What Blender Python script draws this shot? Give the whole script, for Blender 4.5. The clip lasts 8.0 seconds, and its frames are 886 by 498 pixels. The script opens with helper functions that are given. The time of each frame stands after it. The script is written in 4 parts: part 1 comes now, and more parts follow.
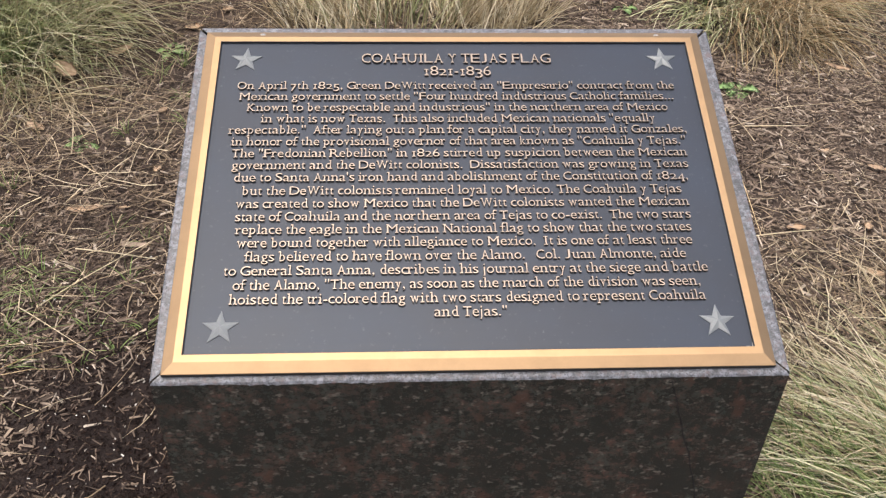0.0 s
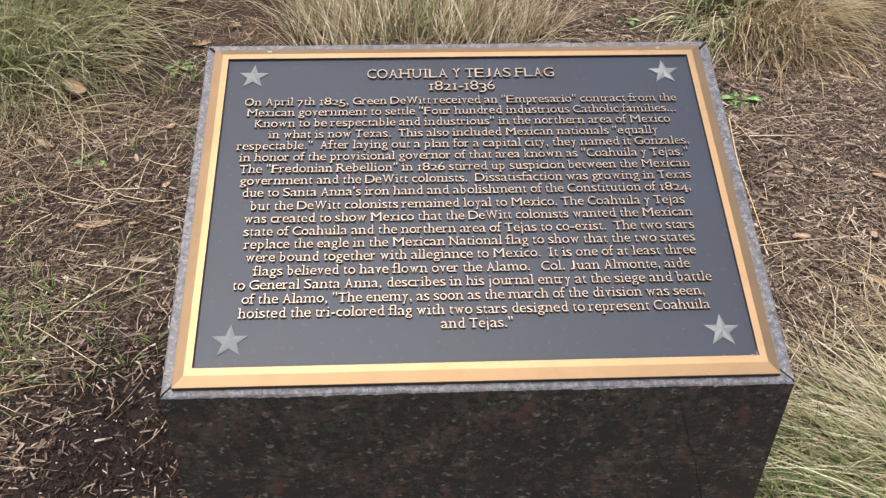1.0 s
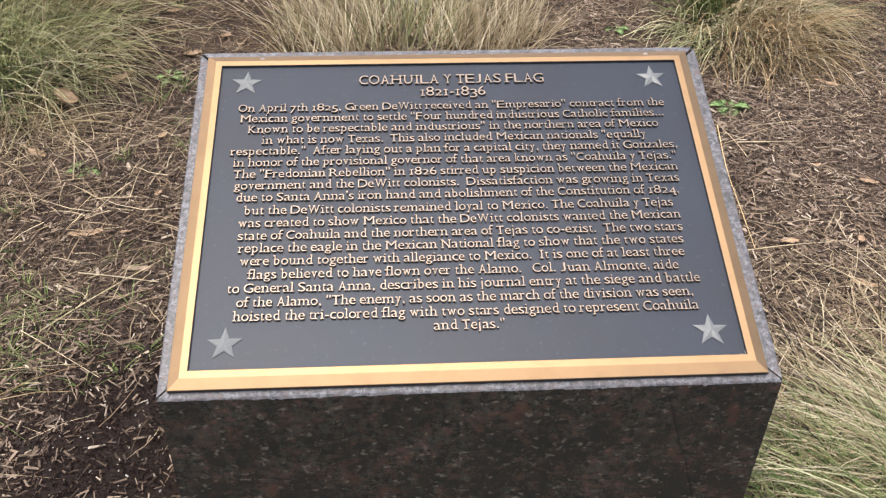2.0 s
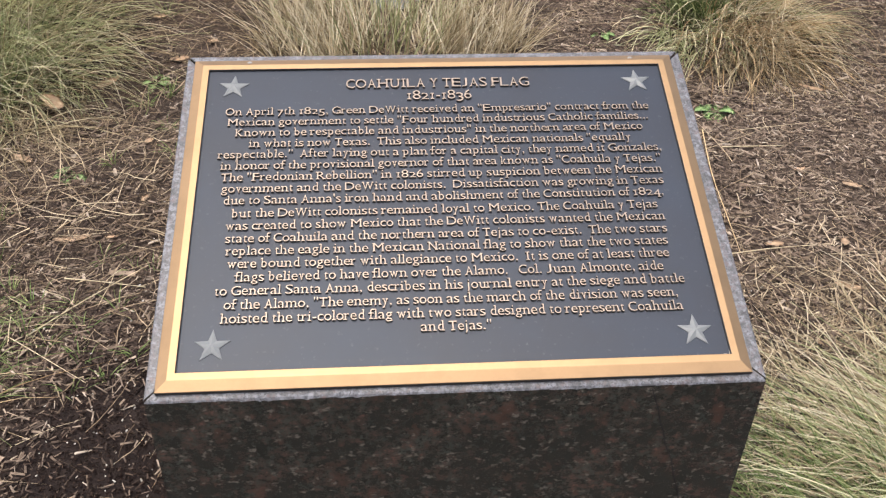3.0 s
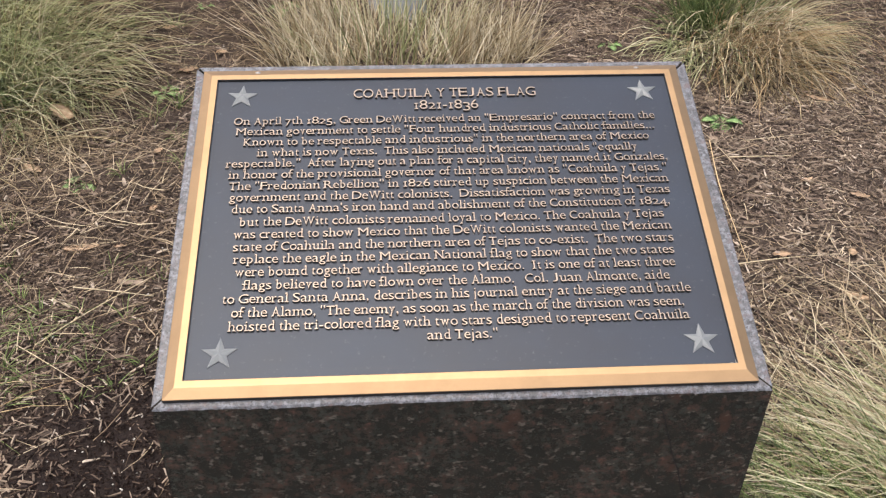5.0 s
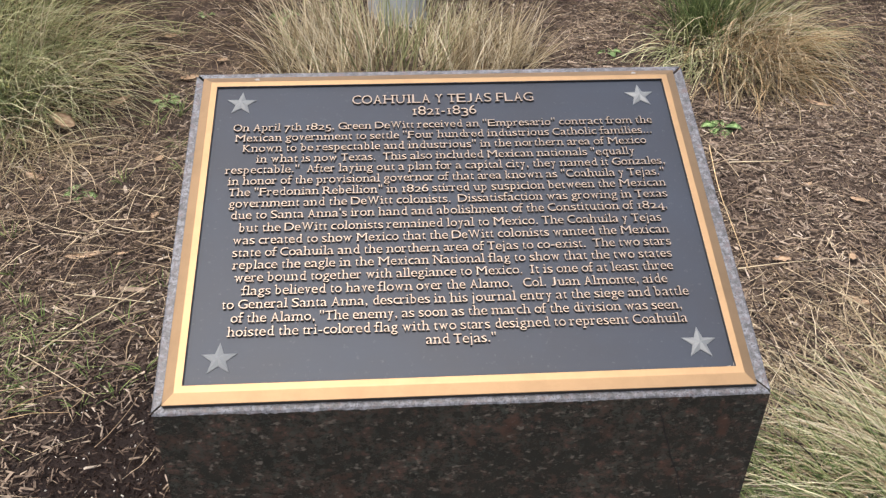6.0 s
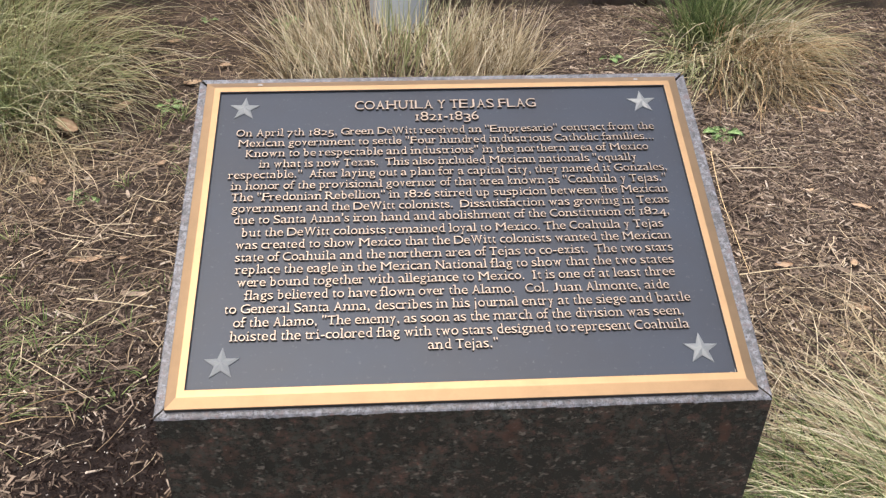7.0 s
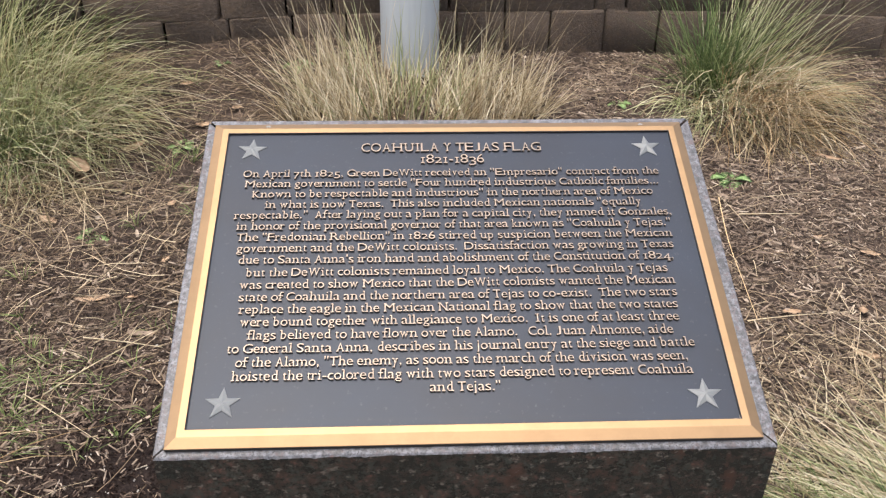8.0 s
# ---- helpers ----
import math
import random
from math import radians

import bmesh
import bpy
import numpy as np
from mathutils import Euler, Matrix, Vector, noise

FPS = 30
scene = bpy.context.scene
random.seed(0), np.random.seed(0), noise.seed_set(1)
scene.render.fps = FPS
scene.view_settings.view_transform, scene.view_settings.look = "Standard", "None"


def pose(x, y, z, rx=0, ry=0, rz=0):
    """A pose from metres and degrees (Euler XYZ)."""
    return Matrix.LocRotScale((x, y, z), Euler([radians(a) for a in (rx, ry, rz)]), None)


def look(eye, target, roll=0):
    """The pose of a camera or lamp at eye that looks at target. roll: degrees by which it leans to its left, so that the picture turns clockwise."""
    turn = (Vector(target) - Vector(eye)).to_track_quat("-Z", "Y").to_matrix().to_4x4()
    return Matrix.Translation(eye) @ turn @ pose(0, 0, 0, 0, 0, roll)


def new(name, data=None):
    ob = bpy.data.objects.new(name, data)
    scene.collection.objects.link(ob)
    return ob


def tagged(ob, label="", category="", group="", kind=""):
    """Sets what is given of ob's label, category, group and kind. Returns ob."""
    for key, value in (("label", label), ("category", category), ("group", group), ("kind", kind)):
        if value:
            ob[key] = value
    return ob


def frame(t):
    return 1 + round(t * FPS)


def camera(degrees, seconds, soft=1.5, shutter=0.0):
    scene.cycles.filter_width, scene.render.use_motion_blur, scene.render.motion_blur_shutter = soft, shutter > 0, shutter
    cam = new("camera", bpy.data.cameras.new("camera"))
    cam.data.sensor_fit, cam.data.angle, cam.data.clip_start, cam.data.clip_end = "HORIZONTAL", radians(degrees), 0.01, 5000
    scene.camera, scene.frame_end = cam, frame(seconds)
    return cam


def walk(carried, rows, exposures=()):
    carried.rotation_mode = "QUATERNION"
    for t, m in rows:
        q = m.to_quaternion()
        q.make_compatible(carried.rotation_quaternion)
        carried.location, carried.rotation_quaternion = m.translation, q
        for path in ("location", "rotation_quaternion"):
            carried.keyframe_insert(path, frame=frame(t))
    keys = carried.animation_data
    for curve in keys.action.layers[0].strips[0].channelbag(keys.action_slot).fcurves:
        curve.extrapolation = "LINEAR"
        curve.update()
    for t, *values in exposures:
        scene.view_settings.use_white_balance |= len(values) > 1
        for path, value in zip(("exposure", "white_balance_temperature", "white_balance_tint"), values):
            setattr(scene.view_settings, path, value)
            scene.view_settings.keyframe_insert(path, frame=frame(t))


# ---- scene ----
LENS = 52.5
cam = camera(LENS, 8.0, soft=1.3)
PATH = [
    (0, -0.0729, -0.6193, 1.2080, 51.658, -1.240, -2.641),
    (0.5, -0.0714, -0.6227, 1.2099, 52.015, -0.713, -2.317),
    (1, -0.0719, -0.6281, 1.2151, 52.443, -0.505, -2.615),
    (2.5, -0.0743, -0.6474, 1.2163, 53.290, -0.780, -3.629),
    (3, -0.0732, -0.6497, 1.2158, 53.500, -0.910, -3.997),
    (3.5, -0.0733, -0.6486, 1.2170, 53.735, -0.982, -4.061),
    (4, -0.0759, -0.6519, 1.2152, 53.840, -0.815, -3.704),
    (4.5, -0.0750, -0.6524, 1.2158, 53.992, -0.770, -3.551),
    (6, -0.0686, -0.6592, 1.2167, 54.630, -0.419, -3.590),
    (6.5, -0.0710, -0.6606, 1.2168, 54.901, -0.360, -3.517),
    (7, -0.0697, -0.6605, 1.2180, 54.955, -0.493, -3.434),
    (7.5, -0.0660, -0.6593, 1.2170, 54.995, -0.665, -3.324),
    (7.7, -0.0624, -0.6603, 1.2144, 55.505, -0.639, -3.099),
    (7.8, -0.0647, -0.6595, 1.2137, 56.135, -0.707, -2.991),
    (7.9, -0.0647, -0.6614, 1.2158, 56.835, -0.760, -2.822),
    (8, -0.0630, -0.6628, 1.2175, 57.706, -0.665, -2.572),
]
walk(cam, [(t, pose(x, y, z, rx, ry, rz)) for t, x, y, z, rx, ry, rz in PATH],
     exposures=[(0.0, 1.06, 6600, 11), (1.0, 1.07, 6600, 11), (2.5, 1.16, 6600, 11), (3.0, 1.12, 6600, 11), (4.0, 1.17, 6600, 11), (4.5, 1.05, 6600, 11),
                (6.5, 1.10, 6600, 11), (7.0, 1.15, 6600, 11), (8.0, 1.18, 6600, 11)])

# ---- sky and sun: bright haze, soft sun high overhead, a little to the left ----
SUN_FROM = Vector((-0.16, -0.15, 0.97)).normalized()
world = bpy.data.worlds.new("sky")
scene.world = world
world.use_nodes = True
wn = world.node_tree
sky = wn.nodes.new("ShaderNodeTexSky")
sky.sky_type = "NISHITA"
sky.sun_disc = False
sky.sun_elevation = math.asin(SUN_FROM.z)
sky.sun_rotation = math.atan2(SUN_FROM.x, SUN_FROM.y)
sky.dust_density = 6.0
sky.ozone_density = 0.6
pale = wn.nodes.new("ShaderNodeHueSaturation")
pale.inputs["Saturation"].default_value = 0.8
wn.links.new(sky.outputs[0], pale.inputs["Color"])
bg = wn.nodes["Background"]
bg.inputs[1].default_value = 0.185
wn.links.new(pale.outputs[0], bg.inputs[0])
sun = new("sun", bpy.data.lights.new("sun", "SUN"))
sun.data.energy = 1.1
sun.data.angle = radians(34)
sun.data.color = (1.0, 0.975, 0.945)
sun.matrix_world = look((0, 0, 8), Vector((0, 0, 8)) - SUN_FROM)


# ---- materials ----
def material(name, rough=0.6, metal=0.0, spec=0.5):
    m = bpy.data.materials.new(name)
    m.use_nodes = True
    b = m.node_tree.nodes["Principled BSDF"]
    b.inputs["Roughness"].default_value = rough
    b.inputs["Metallic"].default_value = metal
    b.inputs["Specular IOR Level"].default_value = spec
    return m, m.node_tree, b


def coords(nt, scale=(1, 1, 1)):
    tc = nt.nodes.new("ShaderNodeTexCoord")
    mp = nt.nodes.new("ShaderNodeMapping")
    mp.inputs["Scale"].default_value = scale
    nt.links.new(tc.outputs["Object"], mp.inputs["Vector"])
    return mp.outputs[0]


def noise_of(nt, vec, scale, detail=4.0, rough=0.55):
    n = nt.nodes.new("ShaderNodeTexNoise")
    n.inputs["Scale"].default_value = scale
    n.inputs["Detail"].default_value = detail
    n.inputs["Roughness"].default_value = rough
    nt.links.new(vec, n.inputs["Vector"])
    return n.outputs["Fac"]


def ramp(nt, fac, stops):
    r = nt.nodes.new("ShaderNodeValToRGB")
    els = r.color_ramp.elements
    while len(els) < len(stops):
        els.new(0.5)
    for e, (p, c) in zip(els, stops):
        e.position = p
        e.color = (*c, 1)
    nt.links.new(fac, r.inputs[0])
    return r.outputs[0]


def mix(nt, fac, a, b, kind="MIX"):
    n = nt.nodes.new("ShaderNodeMix")
    n.data_type = "RGBA"
    n.blend_type = kind
    for sock, val in ((n.inputs[0], fac), (n.inputs[6], a), (n.inputs[7], b)):
        if hasattr(val, "is_linked"):
            nt.links.new(val, sock)
        elif isinstance(val, tuple):
            sock.default_value = (*val, 1)
        else:
            sock.default_value = val
    return n.outputs[2]


def bump(nt, b, height, strength, dist):
    n = nt.nodes.new("ShaderNodeBump")
    n.inputs["Strength"].default_value = strength
    n.inputs["Distance"].default_value = dist
    nt.links.new(height, n.inputs["Height"])
    nt.links.new(n.outputs[0], b.inputs["Normal"])


def to_rough(nt, b, fac, lo, hi):
    n = nt.nodes.new("ShaderNodeMapRange")
    n.inputs["To Min"].default_value = lo
    n.inputs["To Max"].default_value = hi
    nt.links.new(fac, n.inputs[0])
    nt.links.new(n.outputs[0], b.inputs["Roughness"])


def granite(name, honed_sky):
    m, nt, b = material(name, 0.16)
    v = coords(nt)
    blot = noise_of(nt, coords(nt, (1, 1, 1.3)), 80, 6, 0.78)
    grain = noise_of(nt, v, 150, 4, 0.7)
    speck = noise_of(nt, v, 420, 2, 0.6)
    fleck = noise_of(nt, coords(nt, (1, 1, 1.5)), 105, 3, 0.6)
    # rougher top faces; the sky's grey-blue reflection is put into their lighter colour
    if honed_sky:
        c = ramp(nt, blot, [(0.36, (0.016, 0.016, 0.018)), (0.5, (0.058, 0.059, 0.064)), (0.66, (0.085, 0.058, 0.055))])
        c = mix(nt, ramp(nt, grain, [(0.46, (0, 0, 0)), (0.62, (1, 1, 1))]), c, (0.125, 0.13, 0.145))
        c = mix(nt, ramp(nt, speck, [(0.55, (0, 0, 0)), (0.65, (1, 1, 1))]), c, (0.025, 0.025, 0.028))
        to_rough(nt, b, grain, 0.42, 0.65)
        bump(nt, b, grain, 0.25, 0.0006)
    else:
        c = ramp(nt, blot, [(0.34, (0.006, 0.007, 0.0065)), (0.47, (0.019, 0.020, 0.017)),
                            (0.57, (0.038, 0.028, 0.023)), (0.68, (0.105, 0.053, 0.041))])
        c = mix(nt, ramp(nt, grain, [(0.50, (0, 0, 0)), (0.66, (0.8, 0.8, 0.8))]), c, (0.040, 0.046, 0.039))
        c = mix(nt, ramp(nt, speck, [(0.66, (0, 0, 0)), (0.76, (0.8, 0.8, 0.8))]), c, (0.08, 0.077, 0.068))
        patch = noise_of(nt, v, 16, 3, 0.6)
        c = mix(nt, ramp(nt, patch, [(0.44, (0.62, 0.62, 0.62)), (0.6, (0, 0, 0))]), c, (0.012, 0.014, 0.0125))
        rust = noise_of(nt, coords(nt, (1, 1, 0.8)), 30, 4, 0.65)
        c = mix(nt, ramp(nt, rust, [(0.56, (0, 0, 0)), (0.68, (0.6, 0.6, 0.6))]), c, (0.060, 0.030, 0.022))
        c = mix(nt, ramp(nt, fleck, [(0.61, (0, 0, 0)), (0.69, (0.8, 0.8, 0.8))]), c, (0.115, 0.102, 0.085))
        to_rough(nt, b, grain, 0.14, 0.26)
    nt.links.new(c, b.inputs["Base Color"])
    return m


# dark relief sides: background paint with edge shadow put into the same colour
def side_paint_shade():
    m, nt, b = material("relief_paint_shade", 0.6)
    n = noise_of(nt, coords(nt), 300, 2)
    nt.links.new(ramp(nt, n, [(0.3, (0.012, 0.011, 0.011)), (0.7, (0.026, 0.022, 0.019))]), b.inputs["Base Color"])
    return m


RELIEF = side_paint_shade()
GRANITE = granite("polished_brown_granite", False)
GRANITE_EDGE = granite("honed_sky_tinted_edge", True)


def grouted():
    m, nt, b = material("dark_joint", 0.95, 0, 0.2)
    b.inputs["Base Color"].default_value = (0.008, 0.007, 0.007, 1)
    return m


JOINT = grouted()


def bronze(name, base, rough_lo, rough_hi):
    m, nt, b = material(name, 0.3, 1.0)
    v = coords(nt)
    streak = noise_of(nt, coords(nt, (60, 60, 60)), 6, 3, 0.6)
    tarn = noise_of(nt, v, 22, 4, 0.6)
    c = mix(nt, ramp(nt, tarn, [(0.45, (0, 0, 0)), (0.8, (0.5, 0.5, 0.5))]), base, tuple(k * 0.72 for k in base))
    nt.links.new(c, b.inputs["Base Color"])
    to_rough(nt, b, streak, rough_lo, rough_hi)
    bump(nt, b, streak, 0.05, 0.0003)
    return m


BRONZE = bronze("satin_bronze", (0.288, 0.192, 0.108), 0.47, 0.60)
LETTER_FACE = bronze("polished_letter_bronze", (0.240, 0.198, 0.164), 0.42, 0.56)
SILVER = bronze("dull_silver", (0.145, 0.154, 0.154), 0.5, 0.64)
SILVER.node_tree.nodes["Principled BSDF"].inputs["Metallic"].default_value = 0.25
PALE = material("pale_residue", 0.8)[0]
PALE.node_tree.nodes["Principled BSDF"].inputs["Base Color"].default_value = (0.22, 0.205, 0.185, 1)


def lacquer():
    m, nt, b = material("dark_grey_lacquer", 0.36, 0, 0.345)
    v = coords(nt)
    dust = noise_of(nt, v, 7, 4, 0.6)
    fine = noise_of(nt, v, 900, 2, 0.6)
    c = ramp(nt, dust, [(0.3, (0.0100, 0.0125, 0.0200)), (0.7, (0.0125, 0.0185, 0.0310))])
    c = mix(nt, ramp(nt, noise_of(nt, v, 160, 3, 0.7), [(0.62, (0, 0, 0)), (0.8, (0.35, 0.35, 0.35))]), c, (0.11, 0.11, 0.11))
    nt.links.new(c, b.inputs["Base Color"])
    b.inputs["Specular Tint"].default_value = (0.97, 1.0, 1.0, 1)
    to_rough(nt, b, dust, 0.43, 0.55)
    bump(nt, b, fine, 0.22, 0.0004)
    return m


LACQUER = lacquer()


def random_island(nt):
    return nt.nodes.new("ShaderNodeNewGeometry").outputs["Random Per Island"]


def random_object(nt):
    return nt.nodes.new("ShaderNodeObjectInfo").outputs["Random"]


def earth():
    m, nt, b = material("dark_mulched_soil", 0.95, 0, 0.2)
    v = coords(nt)
    big = noise_of(nt, v, 2.2, 3, 0.55)
    mid = noise_of(nt, v, 26, 5, 0.65)
    fine = noise_of(nt, v, 160, 5, 0.7)
    c = ramp(nt, mid, [(0.28, (0.015, 0.0105, 0.0085)), (0.5, (0.046, 0.033, 0.026)), (0.72, (0.115, 0.085, 0.066))])
    c = mix(nt, ramp(nt, big, [(0.42, (0, 0, 0)), (0.62, (0.6, 0.6, 0.6))]), c, (0.019, 0.013, 0.010))
    c = mix(nt, ramp(nt, fine, [(0.55, (0, 0, 0)), (0.75, (0.7, 0.7, 0.7))]), c, (0.20, 0.155, 0.11))
    # soil darker within a round patch to the left of the pedestal
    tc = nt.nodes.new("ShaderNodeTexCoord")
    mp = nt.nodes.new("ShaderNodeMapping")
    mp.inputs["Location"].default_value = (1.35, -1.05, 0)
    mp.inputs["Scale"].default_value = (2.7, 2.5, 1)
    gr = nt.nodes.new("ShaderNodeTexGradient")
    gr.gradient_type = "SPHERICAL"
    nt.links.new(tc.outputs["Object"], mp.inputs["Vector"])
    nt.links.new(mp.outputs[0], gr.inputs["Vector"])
    dark_patch = mix(nt, 0.5, gr.outputs["Color"], mid, "MULTIPLY")
    c = mix(nt, ramp(nt, dark_patch, [(0.10, (0, 0, 0)), (0.35, (0.9, 0.9, 0.9))]), c, (0.011, 0.007, 0.006))
    nt.links.new(c, b.inputs["Base Color"])
    bump(nt, b, fine, 0.9, 0.006)
    return m


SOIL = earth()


def scattered(name, stops, rough=0.85, grain=60, through_light=0.0, patchy=0.0, grainy=0.55):
    m, nt, b = material(name, rough, 0, 0.25)
    c = ramp(nt, random_island(nt), stops)
    g = noise_of(nt, coords(nt), grain, 3, 0.6)
    c = mix(nt, grainy, c, ramp(nt, g, [(0.3, (0.35, 0.33, 0.30)), (0.7, (1, 1, 1))]), "MULTIPLY")
    if patchy:
        w = noise_of(nt, coords(nt), 5.5, 4, 0.6)
        c = mix(nt, patchy, c, ramp(nt, w, [(0.36, (0.42, 0.38, 0.36)), (0.62, (1.12, 1.1, 1.05))]), "MULTIPLY")
    nt.links.new(c, b.inputs["Base Color"])
    if through_light:
        tr = nt.nodes.new("ShaderNodeBsdfTranslucent")
        nt.links.new(c, tr.inputs["Color"])
        sh = nt.nodes.new("ShaderNodeMixShader")
        sh.inputs[0].default_value = through_light
        nt.links.new(b.outputs[0], sh.inputs[1])
        nt.links.new(tr.outputs[0], sh.inputs[2])
        nt.links.new(sh.outputs[0], nt.nodes["Material Output"].inputs["Surface"])
    return m


BARK = scattered("weathered_bark", [(0.0, (0.048, 0.035, 0.027)), (0.3, (0.145, 0.110, 0.084)), (0.7, (0.243, 0.190, 0.147)),
                                    (0.92, (0.325, 0.268, 0.212)), (1.0, (0.52, 0.46, 0.385))], patchy=0.75)


def chip_wood():
    m, nt, b = material("dry_bark_chip", 0.85, 0, 0.25)
    c = ramp(nt, random_object(nt), [(0.0, (0.06, 0.04, 0.027)), (0.45, (0.17, 0.125, 0.09)), (0.85, (0.30, 0.24, 0.18)), (1.0, (0.48, 0.43, 0.36))])
    g = noise_of(nt, coords(nt, (3, 12, 3)), 2, 3, 0.6)
    nt.links.new(mix(nt, 0.6, c, ramp(nt, g, [(0.3, (0.4, 0.37, 0.33)), (0.7, (1, 1, 1))]), "MULTIPLY"), b.inputs["Base Color"])
    return m


CHIP = chip_wood()
STRAW = scattered("dead_straw", [(0.0, (0.13, 0.09, 0.055)), (0.5, (0.31, 0.235, 0.15)), (1.0, (0.56, 0.47, 0.32))], 0.7)
MAT = scattered("matted_straw", [(0.0, (0.035, 0.024, 0.016)), (0.5, (0.12, 0.086, 0.056)), (0.85, (0.25, 0.187, 0.122)), (1.0, (0.55, 0.46, 0.33))], 0.75, patchy=0.95)
DRY = scattered("dry_grass", [(0.0, (0.17, 0.125, 0.065)), (0.4, (0.40, 0.325, 0.19)), (0.8, (0.56, 0.475, 0.30)), (1.0, (0.70, 0.63, 0.45))], 0.6, 60, 0.4)
PALE_DRY = scattered("pale_dry_grass", [(0.0, (0.26, 0.20, 0.11)), (0.35, (0.55, 0.46, 0.30)), (0.75, (0.76, 0.67, 0.49)), (1.0, (0.88, 0.82, 0.66))], 0.55, 60, 0.5, grainy=0.25)
PALE_GREEN = scattered("pale_green_grass", [(0.0, (0.25, 0.29, 0.13)), (0.4, (0.52, 0.56, 0.30)), (0.75, (0.71, 0.71, 0.45)), (1.0, (0.84, 0.81, 0.60))], 0.55, 60, 0.5, grainy=0.3)
RUST = scattered("golden_grass", [(0.0, (0.24, 0.15, 0.07)), (0.5, (0.56, 0.41, 0.23)), (1.0, (0.80, 0.66, 0.43))], 0.6, 60, 0.4, grainy=0.3)
GREEN = scattered("green_grass", [(0.0, (0.085, 0.14, 0.045)), (0.5, (0.19, 0.25, 0.09)), (0.85, (0.32, 0.36, 0.16)), (1.0, (0.45, 0.44, 0.22))], 0.55, 60, 0.4)
DEEP = scattered("dark_green_grass", [(0.0, (0.06, 0.105, 0.038)), (0.6, (0.16, 0.23, 0.08)), (1.0, (0.32, 0.37, 0.16))], 0.55, 60, 0.4)
# bark shreds, and near-black strands that paint shade inside the grass clumps
UMBER = scattered("umber_bark_and_gap_shade", [(0.0, (0.014, 0.009, 0.007)), (0.5, (0.046, 0.030, 0.022)), (0.85, (0.11, 0.077, 0.056)), (1.0, (0.22, 0.17, 0.13))])
CRUMB = scattered("dark_bark_crumbs", [(0.0, (0.012, 0.008, 0.006)), (0.5, (0.036, 0.024, 0.018)), (0.9, (0.095, 0.067, 0.05)), (1.0, (0.24, 0.19, 0.15))])
DARKEST = scattered("darkest_crumbs", [(0.0, (0.006, 0.004, 0.003)), (0.6, (0.017, 0.010, 0.008)), (0.95, (0.045, 0.030, 0.023)), (1.0, (0.16, 0.125, 0.10))])
DARKEST.node_tree.nodes["Principled BSDF"].inputs["Specular IOR Level"].default_value = 0.08
PEBBLE = scattered("pale_grit", [(0.0, (0.25, 0.23, 0.20)), (1.0, (0.62, 0.60, 0.55))], 0.8)


FRESH = scattered("fresh_sprout_green", [(0.0, (0.13, 0.21, 0.06)), (0.5, (0.25, 0.34, 0.12)), (1.0, (0.40, 0.46, 0.20))], 0.55, 60, 0.4)


def leafy(name, lo, hi, rough=0.6):
    m, nt, b = material(name, rough, 0, 0.4)
    n = noise_of(nt, coords(nt), 90, 4, 0.6)
    c = ramp(nt, n, [(0.3, lo), (0.7, hi)])
    c = mix(nt, ramp(nt, random_object(nt), [(0, (0, 0, 0)), (1, (0.35, 0.35, 0.35))]), c, tuple(k * 0.6 for k in hi))
    nt.links.new(c, b.inputs["Base Color"])
    bump(nt, b, n, 0.4, 0.001)
    return m


WEED = leafy("fresh_weed_leaf", (0.18, 0.30, 0.10), (0.33, 0.47, 0.20), 0.75)
DEAD_LEAF = leafy("dead_leaf_tan", (0.38, 0.25, 0.155), (0.60, 0.45, 0.30), 0.75)


def block_stone():
    m, nt, b = material("brown_concrete_block", 0.9, 0, 0.25)
    v = coords(nt)
    c = ramp(nt, noise_of(nt, v, 3, 4, 0.6), [(0.3, (0.067, 0.050, 0.039)), (0.7, (0.118, 0.091, 0.070))])
    c = mix(nt, ramp(nt, noise_of(nt, v, 24, 5, 0.7), [(0.5, (0, 0, 0)), (0.75, (0.8, 0.8, 0.8))]), c, (0.19, 0.157, 0.126))
    c = mix(nt, ramp(nt, random_object(nt), [(0, (0, 0, 0)), (1, (0.6, 0.6, 0.6))]), c, (0.07, 0.055, 0.044))
    c = mix(nt, ramp(nt, noise_of(nt, v, 9, 4, 0.65), [(0.5, (0, 0, 0)), (0.7, (0.55, 0.55, 0.55))]), c, (0.125, 0.088, 0.052))
    c = mix(nt, ramp(nt, noise_of(nt, v, 75, 3, 0.6), [(0.66, (0, 0, 0)), (0.72, (0.8, 0.8, 0.8))]), c, (0.40, 0.35, 0.28))
    nt.links.new(c, b.inputs["Base Color"])
    bump(nt, b, noise_of(nt, v, 20, 6, 0.7), 0.8, 0.02)
    return m


BLOCK = block_stone()


def pole_metal():
    m, nt, b = material("brushed_aluminium", 0.5, 0.25)
    v = coords(nt, (14, 14, 1.2))
    n = noise_of(nt, v, 3, 4, 0.6)
    nt.links.new(ramp(nt, n, [(0.3, (0.37, 0.405, 0.43)), (0.7, (0.43, 0.465, 0.485))]), b.inputs["Base Color"])
    to_rough(nt, b, n, 0.4, 0.55)
    return m


ALUMINIUM = pole_metal()


# ---- building helpers ----
def mesh_data(name, verts, faces, mat):
    me = bpy.data.meshes.new(name)
    me.from_pydata([tuple(map(float, p)) for p in verts], [], faces)
    me.materials.append(mat)
    me.update()
    return me


